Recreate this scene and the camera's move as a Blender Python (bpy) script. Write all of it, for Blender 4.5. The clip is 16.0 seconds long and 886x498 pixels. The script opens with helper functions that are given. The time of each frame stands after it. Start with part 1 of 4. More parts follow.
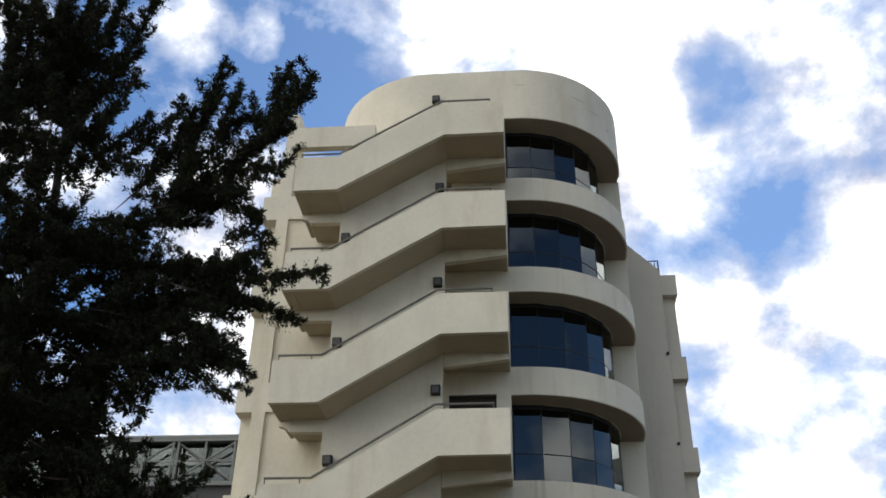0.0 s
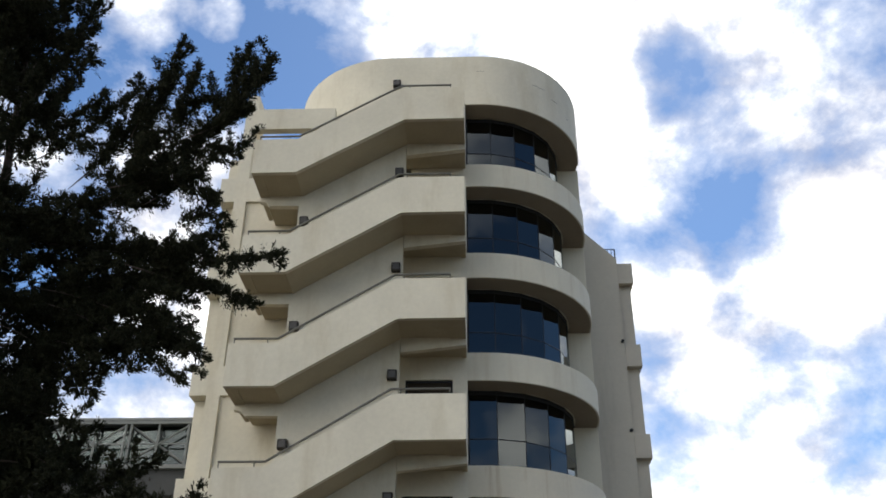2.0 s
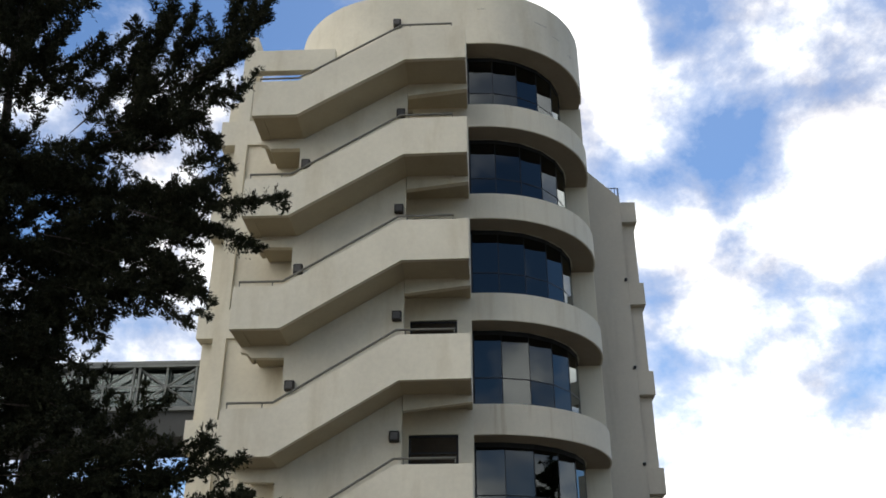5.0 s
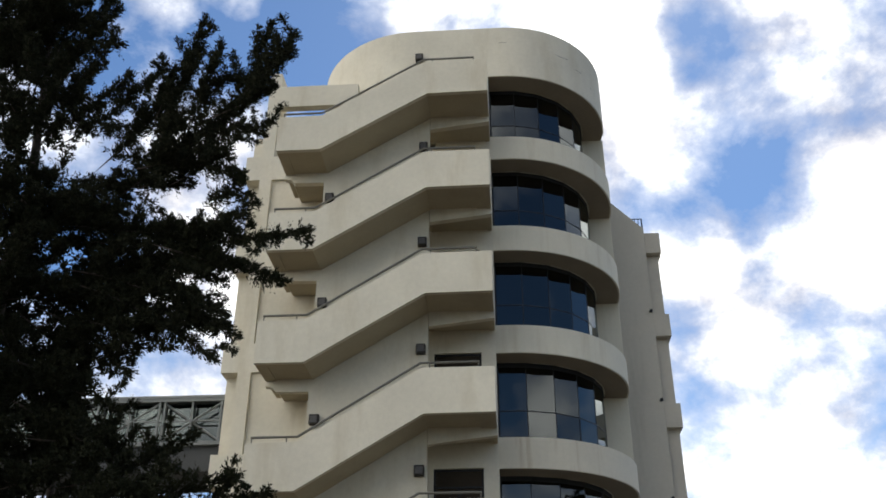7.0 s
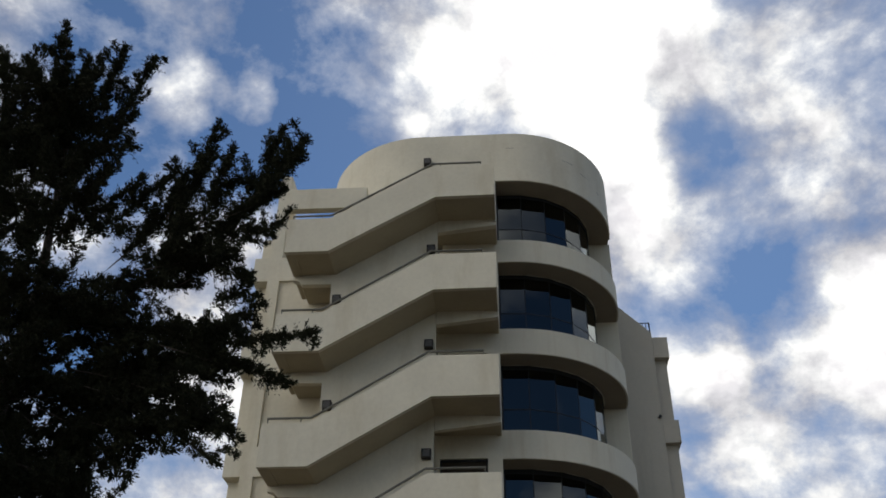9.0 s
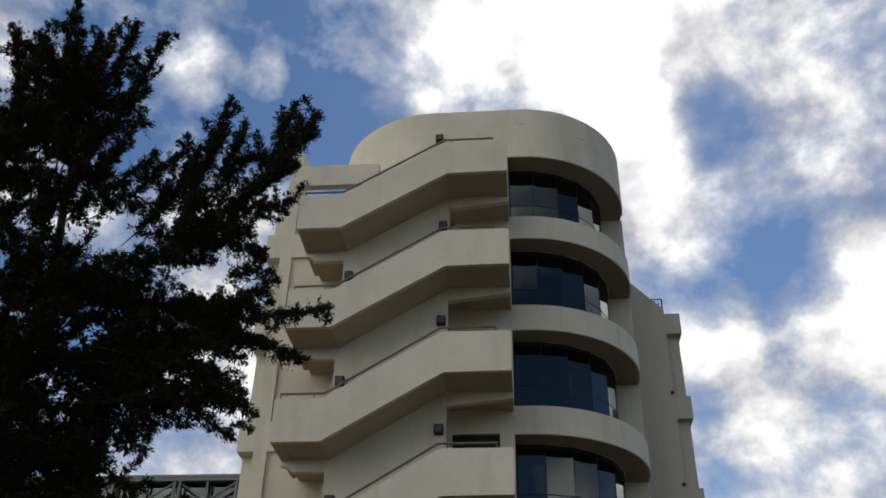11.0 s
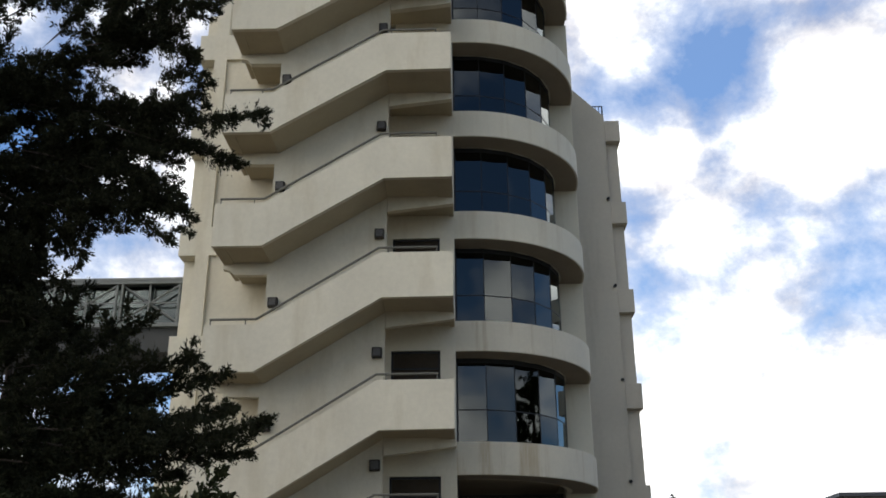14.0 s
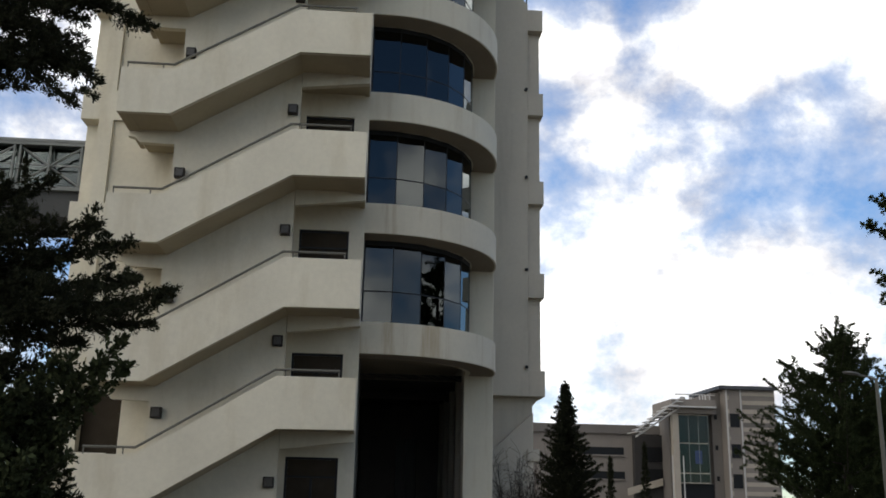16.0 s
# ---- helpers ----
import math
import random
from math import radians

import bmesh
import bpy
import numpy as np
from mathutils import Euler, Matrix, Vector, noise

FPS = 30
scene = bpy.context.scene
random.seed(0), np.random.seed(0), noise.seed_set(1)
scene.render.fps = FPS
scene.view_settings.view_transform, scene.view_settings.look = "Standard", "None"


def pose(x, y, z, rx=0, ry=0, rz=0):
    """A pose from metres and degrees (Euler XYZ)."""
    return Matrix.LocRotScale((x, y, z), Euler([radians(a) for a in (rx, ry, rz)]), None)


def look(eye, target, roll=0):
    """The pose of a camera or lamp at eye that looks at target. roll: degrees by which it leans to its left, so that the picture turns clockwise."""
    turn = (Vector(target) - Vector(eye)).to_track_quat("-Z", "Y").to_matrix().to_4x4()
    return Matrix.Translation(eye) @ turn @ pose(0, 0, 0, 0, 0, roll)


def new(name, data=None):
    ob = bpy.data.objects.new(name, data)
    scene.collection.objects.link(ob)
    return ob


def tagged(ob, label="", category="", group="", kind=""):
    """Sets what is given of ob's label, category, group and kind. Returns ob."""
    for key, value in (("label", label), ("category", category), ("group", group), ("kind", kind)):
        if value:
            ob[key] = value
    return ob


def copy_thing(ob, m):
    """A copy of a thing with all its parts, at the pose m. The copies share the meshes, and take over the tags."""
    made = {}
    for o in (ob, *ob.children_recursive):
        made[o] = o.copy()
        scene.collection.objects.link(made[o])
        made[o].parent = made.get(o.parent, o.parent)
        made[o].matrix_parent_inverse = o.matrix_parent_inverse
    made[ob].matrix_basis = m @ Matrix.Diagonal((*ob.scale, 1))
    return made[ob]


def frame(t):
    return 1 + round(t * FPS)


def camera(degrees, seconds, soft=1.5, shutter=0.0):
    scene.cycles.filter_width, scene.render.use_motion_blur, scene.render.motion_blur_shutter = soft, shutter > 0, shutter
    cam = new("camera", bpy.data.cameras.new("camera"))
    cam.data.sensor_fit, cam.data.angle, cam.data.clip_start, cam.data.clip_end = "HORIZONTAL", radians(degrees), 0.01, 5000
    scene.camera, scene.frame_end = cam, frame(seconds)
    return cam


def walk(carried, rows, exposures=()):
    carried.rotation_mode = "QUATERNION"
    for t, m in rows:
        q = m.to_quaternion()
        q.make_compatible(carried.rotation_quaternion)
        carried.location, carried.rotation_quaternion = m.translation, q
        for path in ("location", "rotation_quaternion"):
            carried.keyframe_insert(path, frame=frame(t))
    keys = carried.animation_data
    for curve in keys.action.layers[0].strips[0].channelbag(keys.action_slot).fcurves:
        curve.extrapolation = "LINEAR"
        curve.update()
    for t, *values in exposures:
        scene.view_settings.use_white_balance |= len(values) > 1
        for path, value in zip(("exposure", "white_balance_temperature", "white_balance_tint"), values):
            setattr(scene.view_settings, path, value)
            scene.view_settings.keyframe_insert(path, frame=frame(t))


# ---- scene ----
# ---- camera and walk ----
cam = camera(50.56, 16.0, soft=1.7)
EYE = (0.0, 0.0, 1.6)
# seconds, yaw, pitch, roll
TURNS = [
    (0.0, 4.84, 31.40, -0.88), (0.5, 3.67, 31.84, -1.02), (1.0, 2.81, 31.78, -0.78), (1.5, 2.66, 31.31, -0.60),
    (2.0, 2.20, 30.54, -0.37), (2.5, 2.61, 30.79, -0.45), (3.0, 2.62, 30.61, -0.44), (3.5, 2.36, 29.35, -0.09),
    (4.0, 2.52, 27.75, 0.07), (6.3, 3.18, 26.76, 0.07), (6.5, 3.57, 27.41, -0.26), (7.0, 4.21, 28.93, -0.07),
    (7.5, 5.05, 31.40, -1.15), (8.0, 4.18, 35.52, -0.28), (8.5, 4.22, 35.29, -0.73), (9.0, 4.34, 35.18, -0.66),
    (11.3, 5.00, 32.99, -1.04), (11.5, 4.75, 32.60, -0.91), (12.0, 4.58, 32.69, -1.01), (12.5, 4.00, 32.04, -0.49),
    (13.0, 3.18, 28.14, 0.18), (13.5, 3.65, 24.00, 0.16), (14.0, 1.65, 21.94, 0.37), (14.5, 1.33, 20.10, 0.07),
    (15.0, -0.04, 17.85, -0.15), (15.5, -3.06, 15.85, -0.73), (16.0, -4.56, 14.89, -1.19),
]
walk(cam, [(t, pose(*EYE, 90 + p, r, w)) for t, w, p, r in TURNS],
     exposures=[(0.0, 0.34), (4.2, 0.27), (7.0, 0.26), (8.0, 0.28), (8.5, -0.28), (9.2, -0.42), (11.3, -0.4), (12.5, -0.36), (13.2, 0.12), (14.5, 0.20), (15.5, 0.17), (16.0, 0.05)])

# ---- world and sun ----
SUN_EL, SUN_AZ = 52.0, 14.0          # height, and degrees to the right of straight ahead


def nodes_of(tree):
    tree.nodes.clear()
    return lambda kind, **kw: make_node(tree, kind, **kw)


def make_node(tree, kind, **kw):
    n = tree.nodes.new(kind)
    for k, v in kw.items():
        if k == "op":
            n.operation = v
        elif k == "blend":
            n.blend_type = v
        elif k == "dtype":
            n.data_type = v
        elif k == "dims":
            n.noise_dimensions = v
        else:
            n.inputs[k.replace("_", " ")].default_value = v
    return n


def ramp(tree, stops):
    n = tree.nodes.new("ShaderNodeValToRGB")
    el = n.color_ramp.elements
    while len(el) < len(stops):
        el.new(0.5)
    for e, (p, c) in zip(el, stops):
        e.position = p
        e.color = (c, c, c, 1) if isinstance(c, (int, float)) else (*c, 1)
    return n


def math_node(tree, op, a, b=None, clamp=False):
    n = tree.nodes.new("ShaderNodeMath")
    n.operation, n.use_clamp = op, clamp
    for i, v in enumerate((a, b)):
        if v is None:
            continue
        if isinstance(v, (int, float)):
            n.inputs[i].default_value = v
        else:
            tree.links.new(v, n.inputs[i])
    return n.outputs[0]


def build_world():
    w = bpy.data.worlds.new("sky")
    w.use_nodes = True
    scene.world = w
    t = w.node_tree
    t.nodes.clear()
    L = t.links.new
    co = t.nodes.new("ShaderNodeTexCoord").outputs["Generated"]
    sky = t.nodes.new("ShaderNodeTexSky")
    sky.sky_type, sky.sun_disc = "NISHITA", False
    sky.sun_elevation, sky.sun_rotation = radians(SUN_EL), radians(SUN_AZ)
    sky.air_density, sky.dust_density, sky.ozone_density = 1.0, 0.15, 3.0
    # cloud layer: puffy, a little flattened
    mp = t.nodes.new("ShaderNodeMapping")
    mp.inputs["Scale"].default_value = (1.0, 1.0, 1.25)
    mp.inputs["Location"].default_value = (0.37, 0.11, 0.52)
    L(co, mp.inputs[0])
    n1 = make_node(t, "ShaderNodeTexNoise", Scale=6.5, Detail=12.0, Roughness=0.6, Distortion=0.1)
    L(mp.outputs[0], n1.inputs["Vector"])
    n2 = make_node(t, "ShaderNodeTexNoise", Scale=2.6, Detail=3.0, Roughness=0.5)
    L(mp.outputs[0], n2.inputs["Vector"])
    total = math_node(t, "ADD", math_node(t, "MULTIPLY", n1.outputs[0], 1.30), math_node(t, "MULTIPLY", n2.outputs[0], 0.35))
    total = math_node(t, "SUBTRACT", total, 0.325)
    # broad banks (+) and gaps (-): azimuth to the right, height, half width, weight
    for az, el, wide, weight in BANKS:
        a, e = radians(az), radians(el)
        dot = t.nodes.new("ShaderNodeVectorMath")
        dot.operation = "DOT_PRODUCT"
        L(co, dot.inputs[0])
        dot.inputs[1].default_value = (math.sin(a) * math.cos(e), math.cos(a) * math.cos(e), math.sin(e))
        m = t.nodes.new("ShaderNodeMapRange")
        m.interpolation_type = "SMOOTHSTEP"
        L(dot.outputs["Value"], m.inputs[0])
        m.inputs[1].default_value, m.inputs[2].default_value = math.cos(radians(wide)), 1.0
        m.inputs[3].default_value, m.inputs[4].default_value = 0.0, weight
        total = math_node(t, "ADD", total, m.outputs[0])
    cover = ramp(t, [(0.40, 0.0), (0.52, 0.38), (0.70, 1.0)])
    L(total, cover.inputs[0])
    # thick parts glow white, thin edges stay greyer
    shade = ramp(t, [(0.40, (0.40, 0.43, 0.50)), (0.56, (0.46, 0.48, 0.53)), (0.70, (0.72, 0.73, 0.73)), (0.82, (1.0, 1.0, 0.98)), (1.0, (1.25, 1.23, 1.18))])
    L(total, shade.inputs[0])
    skyb = t.nodes.new("ShaderNodeBackground")
    deep = t.nodes.new("ShaderNodeMix")
    deep.data_type, deep.blend_type = "RGBA", "MULTIPLY"
    deep.inputs[0].default_value = 1.0
    L(sky.outputs[0], deep.inputs[6])
    deep.inputs[7].default_value = (0.82, 0.97, 1.09, 1)
    L(deep.outputs[2], skyb.inputs[0])
    skyb.inputs[1].default_value = 0.095
    clb = t.nodes.new("ShaderNodeBackground")
    # soft grey hollows inside the clouds
    n3 = make_node(t, "ShaderNodeTexNoise", Scale=9.0, Detail=8.0, Roughness=0.55)
    L(mp.outputs[0], n3.inputs["Vector"])
    hollow = ramp(t, [(0.36, (0.58, 0.57, 0.60)), (0.60, (1.06, 1.05, 1.03))])
    L(n3.outputs[0], hollow.inputs[0])
    puff = t.nodes.new("ShaderNodeMix")
    puff.data_type, puff.blend_type = "RGBA", "MULTIPLY"
    puff.inputs[0].default_value = 1.0
    L(shade.outputs[0], puff.inputs[6])
    L(hollow.outputs[0], puff.inputs[7])
    L(puff.outputs[2], clb.inputs[0])
    clb.inputs[1].default_value = 1.9
    mix = t.nodes.new("ShaderNodeMixShader")
    L(cover.outputs[0], mix.inputs[0])
    L(skyb.outputs[0], mix.inputs[1])
    L(clb.outputs[0], mix.inputs[2])
    out = t.nodes.new("ShaderNodeOutputWorld")
    L(mix.outputs[0], out.inputs[0])


BANKS = [
    # the white bank over and beside the tower
    (3, 48, 8, 0.36), (9, 48, 8, 0.32), (8.5, 39, 5, 0.30), (11.8, 34.5, 4.2, 0.28), (-5, 44, 4.5, 0.13), (12, 27, 4, 0.18),
    # thinner cloud high up, bright cloud further round
    (24, 44, 8, 0.10), (18, 47, 6, 0.10), (23.2, 28, 6.0, 0.28), (28, 24, 8, 0.15), (15.3, 22, 3.0, 0.12),
    (22, 13, 9, 0.09), (15, 9, 8, 0.22), (26, 9, 8, 0.12), (14.2, 26.0, 2.6, 0.07),
    # blue gaps
    (16.8, 33.5, 4.0, -0.13), (15.0, 40.0, 3.2, -0.12), (14.8, 29.5, 3.0, -0.05), (19.0, 37.5, 3.5, -0.08), (16.3, 20.6, 2.6, -0.04), (12.0, 17, 4, -0.03), (20.5, 19.5, 4, 0.05),
    # deep blue with small puffs
    (-16, 45, 8, -0.18), (-12, 38, 6, -0.06), (-25.5, 42.4, 3.0, 0.22), (-20.8, 42.8, 2.2, 0.20), (-27, 48, 4, 0.12), (-8, 47, 3.2, 0.10), (-16, 48.5, 3.5, 0.10),
    (-20, 31, 6, 0.10), (-21, 20, 9, 0.13),
    # the sky behind the viewer; last two banks, unseen, added to light the tower
    (180, 11, 8, 0.36), (179, 26, 10, -0.26), (178, 38, 5, 0.10), (143, 18.5, 4.0, 0.36), (144, 29, 8, -0.26), (146, 38, 5, 0.12), (109, 18, 4, 0.06), (109, 31, 12, -0.28),
    (74, 11, 7, 0.0), (74, 22, 8, -0.24), (74, 34, 6, 0.14), (40, 11, 7, -0.2), (40, 28, 13, 0.32), (-125, 28, 46, 0.60), (-80, 30, 40, 0.25),
]
build_world()

sun = new("sun", bpy.data.lights.new("sun", "SUN"))
sun.data.energy, sun.data.angle, sun.data.color = 0.7, radians(14), (1.0, 0.95, 0.88)
_a, _e = radians(SUN_AZ), radians(SUN_EL)
sun.matrix_world = look((60 * math.sin(_a) * math.cos(_e), 60 * math.cos(_a) * math.cos(_e), 60 * math.sin(_e)), (0, 0, 0))


# ---- materials ----
def material(name, base, rough=0.7, metal=0.0, vary=0.12, scale=2.0, bump=0.0, bump_scale=40.0, stains=None, random_=0.0, spec=None):
    m = bpy.data.materials.new(name)
    m.use_nodes = True
    t = m.node_tree
    t.nodes.clear()
    L = t.links.new
    out = t.nodes.new("ShaderNodeOutputMaterial")
    bs = t.nodes.new("ShaderNodeBsdfPrincipled")
    L(bs.outputs[0], out.inputs[0])
    co = t.nodes.new("ShaderNodeTexCoord").outputs["Object"]
    big = make_node(t, "ShaderNodeTexNoise", Scale=scale, Detail=5.0, Roughness=0.6)
    L(co, big.inputs["Vector"])
    fine = make_node(t, "ShaderNodeTexNoise", Scale=scale * 14, Detail=4.0, Roughness=0.65)
    L(co, fine.inputs["Vector"])
    f = math_node(t, "ADD", math_node(t, "MULTIPLY", big.outputs[0], 0.65), math_node(t, "MULTIPLY", fine.outputs[0], 0.35))
    if random_:
        oi = t.nodes.new("ShaderNodeObjectInfo")
        f = math_node(t, "ADD", f, math_node(t, "MULTIPLY", math_node(t, "SUBTRACT", oi.outputs["Random"], 0.5), random_))
    r = ramp(t, [(0.3, tuple(c * (1 - vary) for c in base)), (0.7, tuple(min(1, c * (1 + vary)) for c in base))])
    L(f, r.inputs[0])
    col = r.outputs[0]
    if stains:
        tint, amount, stretch = stains
        mp = t.nodes.new("ShaderNodeMapping")
        mp.inputs["Scale"].default_value = stretch
        L(co, mp.inputs[0])
        sn = make_node(t, "ShaderNodeTexNoise", Scale=1.0, Detail=6.0, Roughness=0.62)
        L(mp.outputs[0], sn.inputs["Vector"])
        sr = ramp(t, [(0.52, 0.0), (0.75, amount)])
        L(sn.outputs[0], sr.inputs[0])
        mx = t.nodes.new("ShaderNodeMix")
        mx.data_type = "RGBA"
        L(sr.outputs[0], mx.inputs[0])
        L(col, mx.inputs[6])
        mx.inputs[7].default_value = (*tint, 1)
        col = mx.outputs[2]
    L(col, bs.inputs["Base Color"])
    bs.inputs["Roughness"].default_value = rough
    bs.inputs["Metallic"].default_value = metal
    if spec is not None:
        bs.inputs["Specular IOR Level"].default_value = spec
    if bump:
        bn = make_node(t, "ShaderNodeTexNoise", Scale=bump_scale, Detail=4.0, Roughness=0.6)
        L(co, bn.inputs["Vector"])
        b = t.nodes.new("ShaderNodeBump")
        b.inputs["Strength"].default_value, b.inputs["Distance"].default_value = bump, 0.02
        L(bn.outputs[0], b.inputs["Height"])
        L(b.outputs[0], bs.inputs["Normal"])
    return m


CREAM = material("cream_render", (0.625, 0.58, 0.46), 0.85, vary=0.11, scale=0.55, bump=0.3, bump_scale=26,
                 stains=((0.43, 0.365, 0.235), 0.5, (1.3, 1.3, 0.3)))
CREAM_BAND = material("cream_band_render", (0.65, 0.60, 0.47), 0.85, vary=0.07, scale=0.7, bump=0.25, bump_scale=30,
                      stains=((0.42, 0.33, 0.20), 0.4, (3.0, 3.0, 0.3)))
CREAM_RUSTY = material("rust_run_render", (0.64, 0.58, 0.45), 0.85, vary=0.08, scale=0.7, bump=0.25, bump_scale=30,
                       stains=((0.35, 0.24, 0.10), 0.95, (2.2, 2.2, 0.16)))
CREAM_OLD = material("weathered_render", (0.50, 0.455, 0.37), 0.9, vary=0.09, scale=0.5, bump=0.3, bump_scale=26,
                     stains=((0.34, 0.30, 0.24), 0.5, (1.4, 1.4, 0.16)))
# cream render with the shade of undersides put into its colour, plus stains
SHADED_SOFFIT = material("shaded_soffit_render", (0.41, 0.355, 0.25), 0.9, vary=0.10, scale=0.8, bump=0.3, bump_scale=24,
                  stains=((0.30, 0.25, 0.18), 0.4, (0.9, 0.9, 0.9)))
# brown-dark colour stands in for the shade below the curved bands
HOOD_SHADE = material("shade_dark_hood", (0.27, 0.225, 0.165), 0.9, vary=0.14, scale=0.9, bump=0.3, bump_scale=24)
CRACK = material("crack_line", (0.13, 0.115, 0.09), 0.9, vary=0.3, scale=8)
DARK_METAL = material("dark_aluminium", (0.014, 0.015, 0.017), 0.5, 0.0, vary=0.15, spec=0.3)
STEEL = material("painted_steel", (0.12, 0.115, 0.095), 0.55, 0.2, vary=0.15, scale=4)
BRIDGE_STEEL = material("bridge_steel", (0.17, 0.18, 0.17), 0.6, 0.0, vary=0.18, scale=2)
BRIDGE_DECK = material("bridge_deck", (0.045, 0.047, 0.046), 0.7, 0.0, vary=0.15, scale=1)
BRIDGE_PANEL = material("bridge_panel", (0.16, 0.21, 0.19), 0.5, 0.0, vary=0.12, scale=1)
LAMP_BODY = material("lamp_body", (0.02, 0.016, 0.012), 0.8, 0.0, vary=0.2)
LAMP_LENS = material("lamp_lens", (0.055, 0.05, 0.042), 0.4, vary=0.3, scale=6)
DOOR = material("door_dark", (0.04, 0.031, 0.021), 0.6, vary=0.25, spec=0.1)
DARK_GLASS_IN = material("entrance_glass", (0.010, 0.010, 0.010), 0.4, vary=0.1, spec=0.25)
# dark colour stands for the missing light in passage and rooms
SHADED_INSIDE = material("shade_dark_surface", (0.12, 0.11, 0.10), 0.8, vary=0.1)
GROUND = material("asphalt", (0.085, 0.071, 0.052), 0.9, vary=0.25, scale=0.5, bump=0.5, bump_scale=12)
BARK = material("bark", (0.045, 0.034, 0.025), 0.95, vary=0.3, scale=6, bump=0.9, bump_scale=30)


def leaf_material(name, base, spread=0.35):
    m = bpy.data.materials.new(name)
    m.use_nodes = True
    t = m.node_tree
    t.nodes.clear()
    L = t.links.new
    out = t.nodes.new("ShaderNodeOutputMaterial")
    bs = t.nodes.new("ShaderNodeBsdfPrincipled")
    geo = t.nodes.new("ShaderNodeNewGeometry")
    r = ramp(t, [(0.0, tuple(c * (1 - spread) for c in base)), (0.6, base), (1.0, tuple(c * (1 + 1.4 * spread) for c in base))])
    L(geo.outputs["Random Per Island"], r.inputs[0])
    L(r.outputs[0], bs.inputs["Base Color"])
    bs.inputs["Roughness"].default_value = 0.85
    bs.inputs["Specular IOR Level"].default_value = 0.06
    tr = t.nodes.new("ShaderNodeBsdfTranslucent")
    L(r.outputs[0], tr.inputs[0])
    mx = t.nodes.new("ShaderNodeMixShader")
    mx.inputs[0].default_value = 0.07
    L(bs.outputs[0], mx.inputs[1])
    L(tr.outputs[0], mx.inputs[2])
    L(mx.outputs[0], out.inputs[0])
    return m


NEEDLE = leaf_material("cypress_needles", (0.022, 0.024, 0.013))
PINE_NEEDLE = leaf_material("pine_needles", (0.034, 0.044, 0.018), 0.45)
LEAF = leaf_material("shrub_leaves", (0.03, 0.036, 0.016))


def glass_material(name, tint, gloss=(0.86, 0.93, 0.92)):
    m = bpy.data.materials.new(name)
    m.use_nodes = True
    t = m.node_tree
    t.nodes.clear()
    L = t.links.new
    out = t.nodes.new("ShaderNodeOutputMaterial")
    fr = t.nodes.new("ShaderNodeFresnel")
    fr.inputs[0].default_value = 1.72
    tr = t.nodes.new("ShaderNodeBsdfTransparent")
    tr.inputs[0].default_value = (*tint, 1)
    gl = t.nodes.new("ShaderNodeBsdfGlossy")
    gl.inputs["Color"].default_value = (*gloss, 1)
    gl.inputs["Roughness"].default_value = 0.0
    mx = t.nodes.new("ShaderNodeMixShader")
    L(fr.outputs[0], mx.inputs[0])
    L(tr.outputs[0], mx.inputs[1])
    L(gl.outputs[0], mx.inputs[2])
    L(mx.outputs[0], out.inputs[0])
    return m


GLASS = glass_material("solar_glass", (0.07, 0.09, 0.11))
BRIDGE_GLASS = glass_material("bridge_glass", (0.42, 0.48, 0.46))


# ---- mesh helpers ----
def part(name, bm, mat, parent=None, label="", at=None, smooth=False):
    me = bpy.data.meshes.new(name)
    bmesh.ops.recalc_face_normals(bm, faces=bm.faces)
    bm.to_mesh(me)
    bm.free()
    me.materials.append(mat)
    if smooth:
        me.polygons.foreach_set("use_smooth", [True] * len(me.polygons))
    ob = new(name, me)
    ob.parent = parent
    if at is not None:
        ob.matrix_basis = at
    if label:
        ob["label"] = label
    return ob


def thing(name, label, category, x=0, y=0, z=0, group="", kind=""):
    ob = new(name)
    ob.empty_display_size = 0.3
    ob.location = (x, y, z)
    return tagged(ob, label, category, group, kind)


def box(x0, x1, y0, y1, z0, z1, bm=None, bevel=0.0):
    bm = bm or bmesh.new()
    r = bmesh.ops.create_cube(bm, size=1.0, matrix=Matrix.LocRotScale(((x0 + x1) / 2, (y0 + y1) / 2, (z0 + z1) / 2), None, (abs(x1 - x0), abs(y1 - y0), abs(z1 - z0))))
    if bevel:
        es = list({e for v in r["verts"] for e in v.link_edges})
        bmesh.ops.bevel(bm, geom=es, offset=bevel, segments=2, affect="EDGES", profile=0.6)
    return bm


def prism(outline, y0, y1, bm=None, bevel=0.0):
    """An outline in x and z, drawn out along y."""
    bm = bm or bmesh.new()
    a = [bm.verts.new((x, y0, z)) for x, z in outline]
    b = [bm.verts.new((x, y1, z)) for x, z in outline]
    n = len(a)
    fs = [bm.faces.new(a), bm.faces.new(b[::-1])]
    for i in range(n):
        fs.append(bm.faces.new((a[i], b[i], b[(i + 1) % n], a[(i + 1) % n])))
    if bevel:
        bmesh.ops.bevel(bm, geom=list({e for f in fs for e in f.edges}), offset=bevel, segments=2, affect="EDGES", profile=0.6)
    return bm


